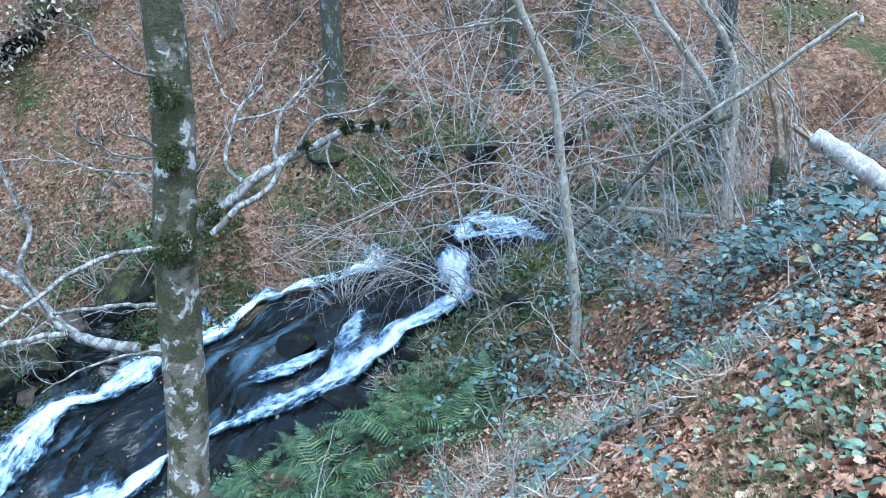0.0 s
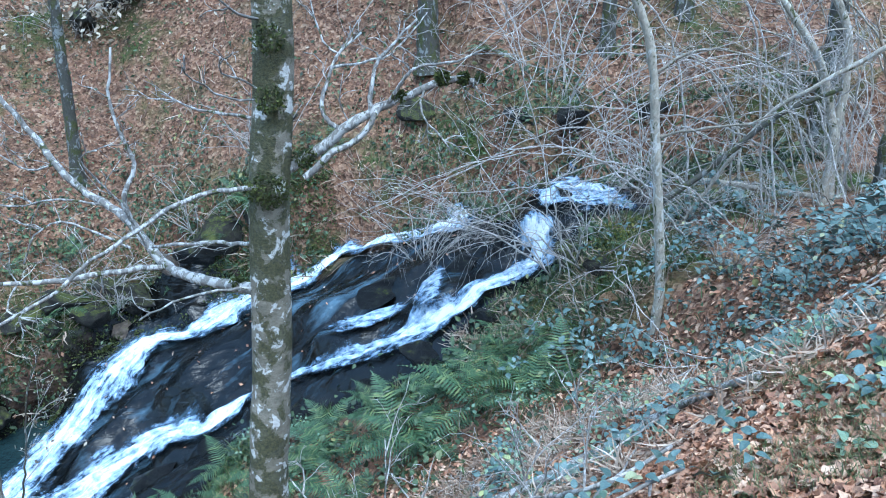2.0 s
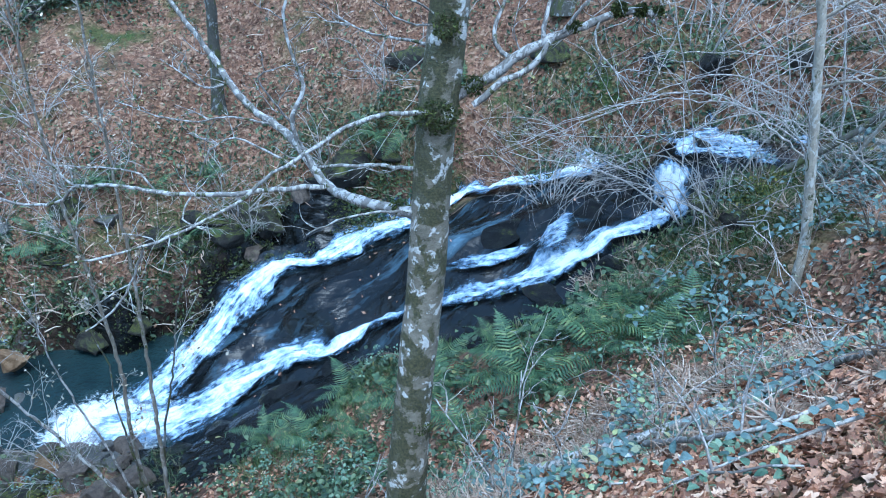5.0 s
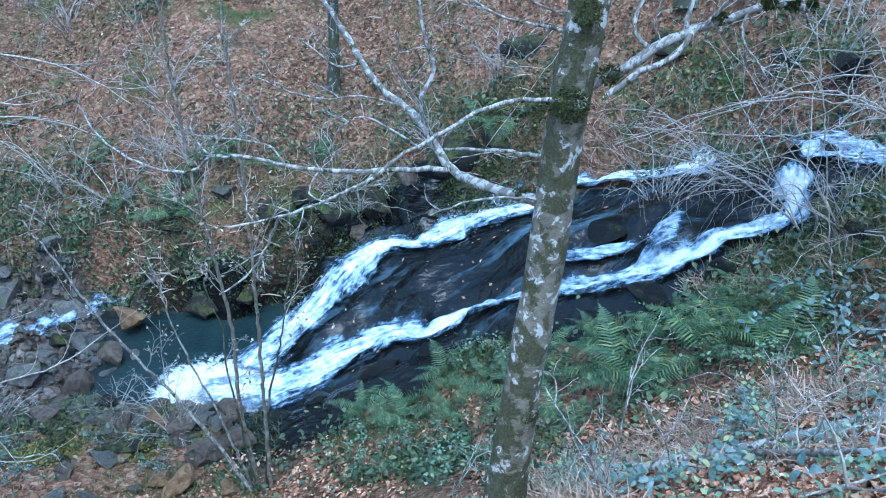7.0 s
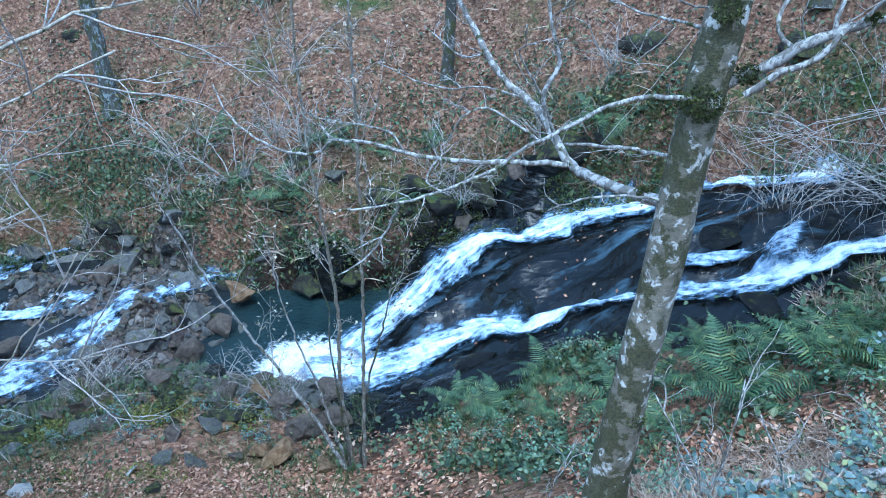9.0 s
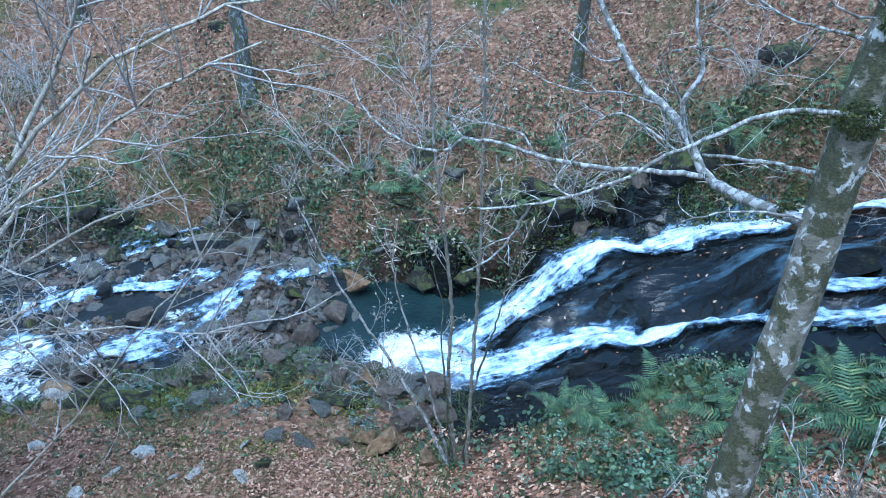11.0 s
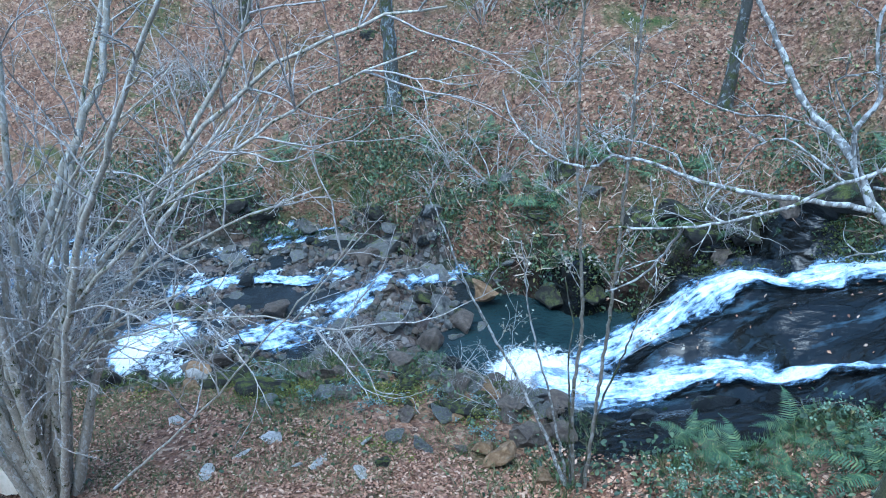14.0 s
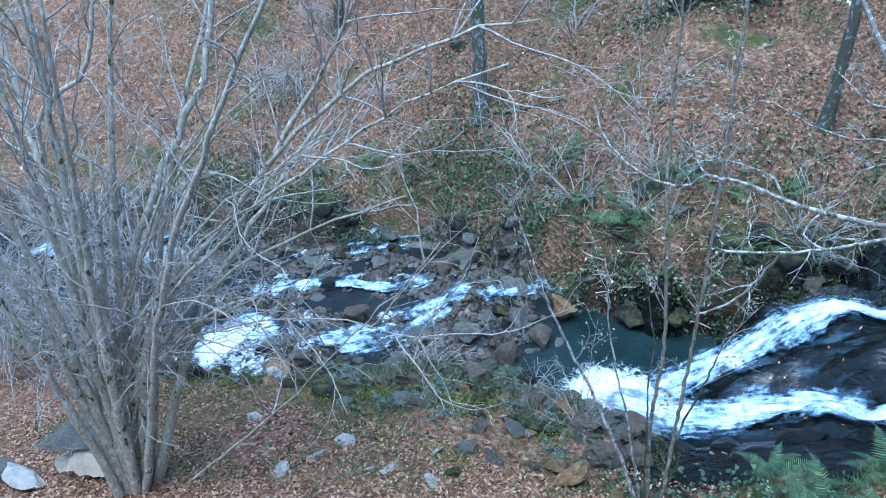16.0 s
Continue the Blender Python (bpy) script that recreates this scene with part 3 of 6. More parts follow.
gx = spaced((-90, -30, 2.5), (-30, -20, 0.5), (-20, -7, 0.16), (-7, 8, 0.09), (8, 14, 0.2), (14, 30, 0.8), (30, 90, 3))
gy = spaced((-60, -6, 3), (-6, 0.5, 0.5), (0.5, 8.5, 0.14), (8.5, 17, 0.085), (17, 30, 0.22), (30, 50, 1), (50, 110, 3))
GX, GY = np.meshgrid(gx, gy, indexing="ij")
GZ = ground_height(GX, GY)
ground = mesh_object("ground", np.stack([GX.ravel(), GY.ravel(), GZ.ravel()], 1), grid_faces(len(gx), len(gy)), GROUND)
c_near, c_far, c_bed = channel(GX)
edge = 0.5 * fractal(GX, GY, 0.9, 4, 71)
# dark wet rock; along the far bank it also paints the undercut's shade
wet = smooth(-1.0, -0.45, GY - c_near + edge + np.where(GX < -5, -0.7, 0) + 0.15 * smooth(0.5, 2.5, GX) + 1.1 * smooth(-4.0, -3.0, GX) * smooth(0.6, -0.4, GX)) * smooth(0.85, 0.35, GY - c_far + edge + 1.1 * smooth(1.0, 3.0, GX))
wet *= smooth(8.6, 7.0, GX)
wet *= 1 - 0.85 * smooth(0.3, 0.6, GY - c_far) * smooth(-0.2, 0.0, fractal(GX, GY, 0.8, 4, 75))  # earth and moss between the rocks of the far bank
wet = wet * np.where(GX < -5, 0.85, 1)
mossy = np.maximum(smooth(3.0, 0.3, np.abs(GY - c_far)), smooth(3.5, 0.5, np.abs(GY - c_near)))
mossy = np.maximum(mossy, 0.45 + 0.9 * fractal(GX, GY, 3.5, 3, 83))
vertex_value(ground, "wet", wet.ravel())
vertex_value(ground, "gravel", (wet * smooth(-5.2, -6.6, GX)).ravel())
vertex_value(ground, "film", (smooth(-3.2, -2.2, GX) * smooth(5.0, 3.6, GX) * smooth(0.1, 0.6, GY - c_near) * smooth(0, -0.5, GY - c_far)).ravel())
vertex_value(ground, "moss", np.clip(mossy, 0, 1).ravel())
tagged(ground, "steep ravine floor of brown beech leaves, soil, moss and wet rock", "ground", kind="structure")


# ---- water ----
def run_mesh(name, run, seed, label, thin=0.0):
    line = dense(run, 0.045)
    n, m = len(line), 27
    tang = np.gradient(line[:, :2], axis=0)
    tang /= np.maximum(np.linalg.norm(tang, axis=1, keepdims=True), 1e-6)
    for _ in range(4):
        tang[1:-1] = (tang[:-2] + tang[1:-1] * 2 + tang[2:]) / 4
    nrm = np.stack([-tang[:, 1], tang[:, 0]], 1)
    s = np.r_[0, np.cumsum(np.linalg.norm(np.diff(line[:, :3], axis=0), axis=1))]
    t = np.linspace(-1, 1, m)
    S, T = np.meshgrid(s, t, indexing="ij")
    half = (1.9 if thin > 0.05 else 1.5) * line[:, 3][:, None] * (1 + 0.45 * fractal(S, T * 0 + np.sign(T) * 5, 0.5, 3, seed))
    X = line[:, 0][:, None] + nrm[:, 0][:, None] * T * half
    Y = line[:, 1][:, None] + nrm[:, 1][:, None] * T * half
    lump = fractal(S * 0.4, T * half * 2, 0.28, 5, seed + 3)
    Z = line[:, 2][:, None] + 0.17 * lump * (1 - T ** 2) + 0.03 - 0.03 * np.abs(T) ** 3
    bank = ground_height(X, Y) - line[:, 2][:, None]
    Z = np.maximum(Z, ground_height(X, Y) + 0.05)
    ob = mesh_object(name, np.stack([X.ravel(), Y.ravel(), Z.ravel()], 1), grid_faces(n, m), FOAM)
    uv = ob.data.uv_layers.new(name="flow")
    idx = np.empty(len(ob.data.loops), np.int32)
    ob.data.loops.foreach_get("vertex_index", idx)
    flow = np.stack([(T * half).ravel(), S.ravel()], 1)[idx]
    uv.data.foreach_set("uv", flow.ravel().astype(np.float32))
    fall = np.abs(np.gradient(line[:, 2]) / np.maximum(np.gradient(s), 1e-4))[:, None]
    foam = 0.40 - thin + 0.10 * np.clip(fall, 0, 2.5) - 0.62 * np.abs(T) ** 2.0 + (0.28 + 2.5 * max(thin, 0)) * fractal(S, T * 0.6, 0.7, 3, seed + 9)
    foam = foam + max(thin, 0) * 4.5 * fractal(X, Y * 0.7, 0.42, 3, seed + 15)
    foam = foam - 1.2 * np.clip(bank - 0.14, 0, 0.6)
    foam = foam - 0.5 * (1 - smooth(0, 0.3, S)) - 0.5 * (1 - smooth(0, 0.4, s[-1] - S))
    foam = foam - 0.05 * smooth(2.9, 3.5, X)
    if thin > 0.05:
        foam = np.minimum(foam, 0.30)
    vertex_value(ob, "foam", foam.ravel())
    return tagged(ob, label, "stream", kind="structure")


run_mesh("water_near_run", RUN_NEAR, 3, "white foaming cascade sliding down dark wet slate")
run_mesh("water_far_run", RUN_FAR, 8, "white foaming cascade along the mossy far bank")
run_mesh("water_side_run", RUN_SIDE, 12, "thin broken white water over a slate step", 0.14)
run_mesh("water_top_run", RUN_TOP, 15, "broken white water above the upper fall", 0.17)
run_mesh("water_crest_run", RUN_CREST, 17, "small white spill where the stream comes in", 0.12)
run_mesh("water_bar_run", RUN_BAR, 21, "shallow white riffle round the stone bar", 0.14)
run_mesh("water_step_run", RUN_STEP, 25, "broad white spill over a low stone step", -0.12)
run_mesh("water_mid_run", RUN_MID, 29, "shallow white riffle among dark stones", 0.19)
run_mesh("water_back_run", RUN_BACK, 33, "shallow white riffle below the far bank", 0.19)
run_mesh("water_left_run", RUN_LEFT, 37, "white riffle seen through the hazel stems", 0.2)
run_mesh("water_last_run", RUN_LAST, 41, "white riffle far down the stream", 0.2)


# the pool and the shallow rapids below it, one sloping sheet
wx, wy = spaced((-60, -20, 0.8), (-20, -1.9, 0.09)), np.linspace(0, 1, 60)
WX, WV = np.meshgrid(wx, wy, indexing="ij")
w_near, w_far, _ = channel(WX)
WY = (w_near - 1.0) + (w_far - w_near + 1.8) * WV
level = np.interp(WX, (-60, -30, -20, -14, -12.8, -12.2, -9.5, -7.5, -6.2, 0), (-8.8, -7.0, -6.35, -5.93, -5.80, -5.55, -5.36, -5.13, -5.0, -5.0))
level = level - 0.36 * smooth(11.0, 10.2, WY) * smooth(-12.2, -12.9, WX)
WZ = level + 0.05 * fractal(WX, WY, 0.5, 3, 44) * smooth(-5.8, -7.5, WX)
rapids = mesh_object("water_pool", np.stack([WX.ravel(), WY.ravel(), WZ.ravel()], 1), grid_faces(len(wx), len(wy)), POOL)
plunge = np.exp(-(((WX + 3.9) / 1.35) ** 2 + ((WY - 12.1) / 1.05) ** 2))
# broken foam on the shallows, whose pale tint also paints reflected sky
chop = smooth(-6.2, -8.0, WX) * (0.14 + 1.0 * fractal(WX * 0.7, WY, 0.8, 4, 91)) * smooth(-14.0, -13.0, WX + 0.6 * (WY - 10.5))
vertex_value(rapids, "deep", smooth(-6.9, -5.6, WX).ravel())
vertex_value(rapids, "foam", (0.70 * plunge * (1 + 0.5 * fractal(WX, WY, 0.6, 3, 95)) + np.clip(chop, 0, 0.36)).ravel())
tagged(rapids, "dark green pool breaking into shallow rapids among stones", "stream", kind="structure")


# ---- builders ----
class Geo:
    """Collects tubes, leaves and other pieces into one mesh."""

    def __init__(self):
        self.v, self.f, self.n = [], [], 0

    def add(self, verts, faces):
        self.v.append(np.asarray(verts, float))
        self.f.extend((np.asarray(faces) + self.n).tolist())
        self.n += len(verts)

    def tube(self, pts, radii, sides=5):
        pts, radii = np.asarray(pts, float), np.asarray(radii, float)
        n = len(pts)
        tang = np.gradient(pts, axis=0)
        tang /= np.maximum(np.linalg.norm(tang, axis=1, keepdims=True), 1e-9)
        ref = np.array((0.31, 0.87, 0.12)) if abs(tang[0, 2]) > 0.7 else np.array((0.1, 0.2, 1.0))
        u = np.cross(tang, ref)
        u /= np.maximum(np.linalg.norm(u, axis=1, keepdims=True), 1e-9)
        w = np.cross(tang, u)
        a = np.arange(sides) * 2 * math.pi / sides
        ring = pts[:, None] + radii[:, None, None] * (np.cos(a)[None, :, None] * u[:, None] + np.sin(a)[None, :, None] * w[:, None])
        i, j = np.meshgrid(np.arange(n - 1), np.arange(sides), indexing="ij")
        k = (j + 1) % sides
        quads = np.stack([i * sides + j, i * sides + k, (i + 1) * sides + k, (i + 1) * sides + j], -1).reshape(-1, 4)
        self.add(ring.reshape(-1, 3), quads)
        self.f.append([self.n - sides + s for s in range(sides)])

    def make(self, name, material, parent=None, label="", shade=True):
        if not self.v:
            self.add(np.zeros((3, 3)), [[0, 1, 2]])
        return mesh_object(name, np.concatenate(self.v), self.f, material, parent, label, shade)


def curve(pts, step=0.15, wobble=0.0, rng=None):
    """A smooth line through the points, with even steps and a little wander."""
    p = np.asarray(pts, float)
    p = np.vstack([2 * p[0] - p[1], p, 2 * p[-1] - p[-2]])
    out = []
    for i in range(1, len(p) - 2):
        k = max(2, int(np.linalg.norm(p[i + 1] - p[i]) / step))
        t = np.linspace(0, 1, k, endpoint=False)[:, None]
        a, b, c, d = p[i - 1], p[i], p[i + 1], p[i + 2]
        out.append(0.5 * (2 * b + (c - a) * t + (2 * a - 5 * b + 4 * c - d) * t ** 2 + (3 * b - a - 3 * c + d) * t ** 3))
    out = np.vstack(out + [p[-2][None]])
    if wobble and rng is not None:
        off = rng.normal(0, wobble, out.shape)
        off[0] = 0
        out = out + off
    return out


def sprout(geo, start, way, length, radius, rng, depth=2, droop=0.0, bend=0.25, kids=4, tips=None, sides=4):
    """A twig that wanders, thins out and carries side twigs."""
    n = max(4, int(length / 0.14))
    p, d, pts = np.array(start, float), np.array(way, float), []
    d /= np.linalg.norm(d)
    for i in range(n + 1):
        pts.append(p.copy())
        d = d + rng.normal(0, bend / math.sqrt(n), 3) + np.array((0, 0, -droop / n))
        d /= np.linalg.norm(d)
        p = p + d * length / n
    pts = np.array(pts)
    geo.tube(pts, np.linspace(radius, max(radius * 0.3, 0.0022), n + 1), sides if depth > 0 else 3)
    if tips is not None:
        tips.append(pts[-1]), tips.append(pts[n // 2])
    if depth > 0:
        for j in range(kids):
            i = int(n * (0.2 + 0.75 * (j + rng.random()) / kids))
            i = min(i, n - 1)
            along = pts[i + 1] - pts[i]
            side = np.cross(along, rng.normal(0, 1, 3))
            side /= max(np.linalg.norm(side), 1e-6)
            go = along / np.linalg.norm(along) * 0.75 + side * 0.75 + np.array((0, 0, 0.15))
            sprout(geo, pts[i], go, length * rng.uniform(0.28, 0.55), radius * 0.5, rng, depth - 1, droop, bend * 1.2, max(2, kids - 1), tips, max(3, sides - 1))
    return pts


def limb(geo, pts, r0, r1, rng, sides=8, wobble=0.008, step=0.12):
    line = curve(pts, step, wobble, rng)
    geo.tube(line, np.linspace(r0, r1, len(line)) * (1 + rng.normal(0, 0.05, len(line))), sides)
    return line


def side_twigs(geo, line, count, length, radius, rng, tips=None, up=0.3, depth=1, lo=0.25, bend=0.4):
    for j in range(count):
        i = int(len(line) * rng.uniform(lo, 0.97))
        i = min(max(i, 1), len(line) - 2)
        along = line[i + 1] - line[i - 1]
        along /= max(np.linalg.norm(along), 1e-6)
        side = np.cross(along, rng.normal(0, 1, 3))
        side /= max(np.linalg.norm(side), 1e-6)
        sprout(geo, line[i], along * 0.6 + side * 0.8 + np.array((0, 0, up)), length * rng.uniform(0.4, 1.1), radius, rng, depth, 0.0, bend, 3, tips)


def turned(n, rng, tilt):
    """Random turns: a full spin about z, then a tilt. Returns n 3x3 matrices."""
    a, b, c = rng.uniform(0, 2 * math.pi, n), rng.normal(0, tilt, n), rng.normal(0, tilt, n)
    ca, sa, cb, sb, cc, sc = np.cos(a), np.sin(a), np.cos(b), np.sin(b), np.cos(c), np.sin(c)
    z, o = np.zeros(n), np.ones(n)
    rz = np.stack([ca, -sa, z, sa, ca, z, z, z, o], 1).reshape(n, 3, 3)
    rx = np.stack([o, z, z, z, cb, -sb, z, sb, cb], 1).reshape(n, 3, 3)
    ry = np.stack([cc, z, sc, z, o, z, -sc, z, cc], 1).reshape(n, 3, 3)
    return rx @ ry @ rz


def lean_to_slope(rot, places):
    """Tilts matrices from level to the lie of the ground."""
    e = 0.12
    zx = (ground_height(places[:, 0] + e, places[:, 1]) - ground_height(places[:, 0] - e, places[:, 1])) / (2 * e)
    zy = (ground_height(places[:, 0], places[:, 1] + e) - ground_height(places[:, 0], places[:, 1] - e)) / (2 * e)
    nrm = np.stack([-np.clip(zx, -1.2, 1.2), -np.clip(zy, -1.2, 1.2), np.ones(len(places))], 1)
    nrm /= np.linalg.norm(nrm, axis=1, keepdims=True)
    xa = np.stack([nrm[:, 2], np.zeros(len(places)), -nrm[:, 0]], 1)
    xa /= np.linalg.norm(xa, axis=1, keepdims=True)
    ya = np.cross(nrm, xa)
    return np.stack([xa, ya, nrm], 2) @ rot


def scatter(geo, template, places, rot, size):
    """Copies of a small template (verts, faces) at many places."""
    tv, tf = template
    v = np.einsum("nij,kj->nki", rot, tv) * size[:, None, None] + places[:, None]
    f = [[int(i) + k * len(tv) for i in face] for k in range(len(places)) for face in tf]
    geo.v.append(v.reshape(-1, 3))
    geo.f.extend([[i + geo.n for i in face] for face in f])
    geo.n += len(places) * len(tv)


def leaf_template(width, curl, tip=1.0):
    """An ovate leaf, one unit long, folded along its rib and curled."""
    xs = (0.0, 0.1, 0.3, 0.55, 0.8, tip)
    ws = (0.05, 0.33, 0.48, 0.44, 0.24, 0.0)
    v, f = [], []
    for x, w in zip(xs, ws):
        z = curl * (x - 0.4) ** 2
        v += [(x, -w * width, z + 0.16 * w), (x, 0, z), (x, w * width, z + 0.16 * w)]
    for i in range(5):
        for j in range(2):
            a = i * 3 + j
            f.append((a, a + 3, a + 4, a + 1))
    return np.array(v) - np.array((0.45, 0, 0)), f




def dead_leaf(seed, curl, cup):
    """A withered beech leaf, one unit long: wavy margin, cupped along the rib, curled lengthwise."""
    rng = np.random.default_rng(seed)
    xs, ws = (0.0, 0.16, 0.36, 0.58, 0.8, 1.0), (0.03, 0.2, 0.33, 0.32, 0.2, 0.0)
    v, f = [], []
    for x, w in zip(xs, ws):
        z, t = curl * (x - 0.45) ** 2, rng.normal(0, 0.04)
        v += [(x, -w, z + cup * w + t), (x, -w * 0.5, z + cup * 0.3 * w), (x, 0, z), (x, w * 0.5, z + cup * 0.3 * w), (x, w * rng.uniform(0.85, 1.05), z + cup * w - t)]
    for i in range(5):
        f += [(i * 5 + j, i * 5 + j + 5, i * 5 + j + 6, i * 5 + j + 1) for j in range(4)]
    return np.array(v) - np.array((0.45, 0, 0)), f


DEAD_LEAVES = [dead_leaf(1, 0.35, 0.35), dead_leaf(2, -0.3, 0.15), dead_leaf(3, 0.4, 0.12)]


def lobed_leaf():
    """A withered maple-like leaf with pointed lobes, crumpled."""
    rng = np.random.default_rng(9)
    xs, ws = (0.0, 0.1, 0.22, 0.36, 0.5, 0.66, 0.78, 1.0), (0.04, 0.34, 0.2, 0.5, 0.24, 0.34, 0.14, 0.0)
    v, f = [], []
    for x, w in zip(xs, ws):
        z = 0.45 * (x - 0.4) ** 2
        v += [(x + 0.1 * w, -w, z + 0.3 * w * w + rng.normal(0, 0.05)), (x, -w * 0.45, z + rng.normal(0, 0.035)), (x, 0, z - 0.02),
              (x, w * 0.45, z + rng.normal(0, 0.035)), (x + 0.1 * w, w * rng.uniform(0.85, 1.1), z + 0.3 * w * w + rng.normal(0, 0.05))]
    for i in range(len(xs) - 1):
        f += [(i * 5 + j, i * 5 + j + 5, i * 5 + j + 6, i * 5 + j + 1) for j in range(4)]
    return np.array(v) - np.array((0.45, 0, 0)), f


LOBED_LEAF = lobed_leaf()
SMALL_LEAF = (np.array([(0, 0, 0), (0.5, -0.28, 0.06), (1, 0, 0), (0.5, 0.28, 0.06)]), [(0, 1, 2), (0, 2, 3)])
GREEN_LEAF = leaf_template(0.66, -0.3)
FINE_BLADE = (np.array([(-0.014, 0, 0), (0.014, 0, 0), (0.12, 0.02, 0.45), (0.14, 0.02, 0.45), (0.42, 0.05, 0.75)]), [(0, 1, 3, 2), (2, 3, 4)])
BLADE = (np.array([(-0.03, 0, 0), (0.03, 0, 0), (0.10, 0.02, 0.5), (0.14, 0.02, 0.5), (0.33, 0.04, 0.9)]), [(0, 1, 3, 2), (2, 3, 4)])


def trifoliate():
    v, f = [], []
    for a, dist in ((0, 0.45), (2.0, 0.2), (-2.0, 0.2)):
        lv, lf = leaf_template(0.62, -0.5)
        lv = (lv + np.array((0.45 + dist, 0, 0.02))) * 0.62
        c, s = math.cos(a), math.sin(a)
        lv = lv @ np.array(((c, s, 0), (-s, c, 0), (0, 0, 1)))
        f += [tuple(i + len(v) for i in q) for q in lf]
        v += lv.tolist()
    return np.array(v), f


BRAMBLE_LEAF = trifoliate()


def on_ground(n, rng, x0, x1, y0, y1, keep=None, lift=0.02):
    x, y = rng.uniform(x0, x1, n), rng.uniform(y0, y1, n)
    if keep is not None:
        k = keep(x, y)
        x, y = x[k], y[k]
    return np.stack([x, y, ground_height(x, y) + lift], 1)


def thing(name, place, label, category, group="", kind=""):
    """An Empty at the thing's base."""
    return tagged(new_at(name, place), label, category, group, kind)


def new_at(name, place):
    ob = new(name)
    ob.empty_display_size = 0.2
    ob.matrix_basis = Matrix.Translation(place)
    return ob


def hang(geo, name, material, root, label="", shade=True):
    """Makes the collected mesh a part of root, in root's own space."""
    base = np.array(root.matrix_basis.translation)
    geo.v = [v - base for v in geo.v]
    return geo.make(name, material, root, label, shade)


def spray(stem, geo, material, root):
    """The twigs that grow from one stem, as a part of it."""
    ob = hang(geo, "twig_spray", material, root)
    ob.parent = stem
    return tagged(ob, kind="stuff")


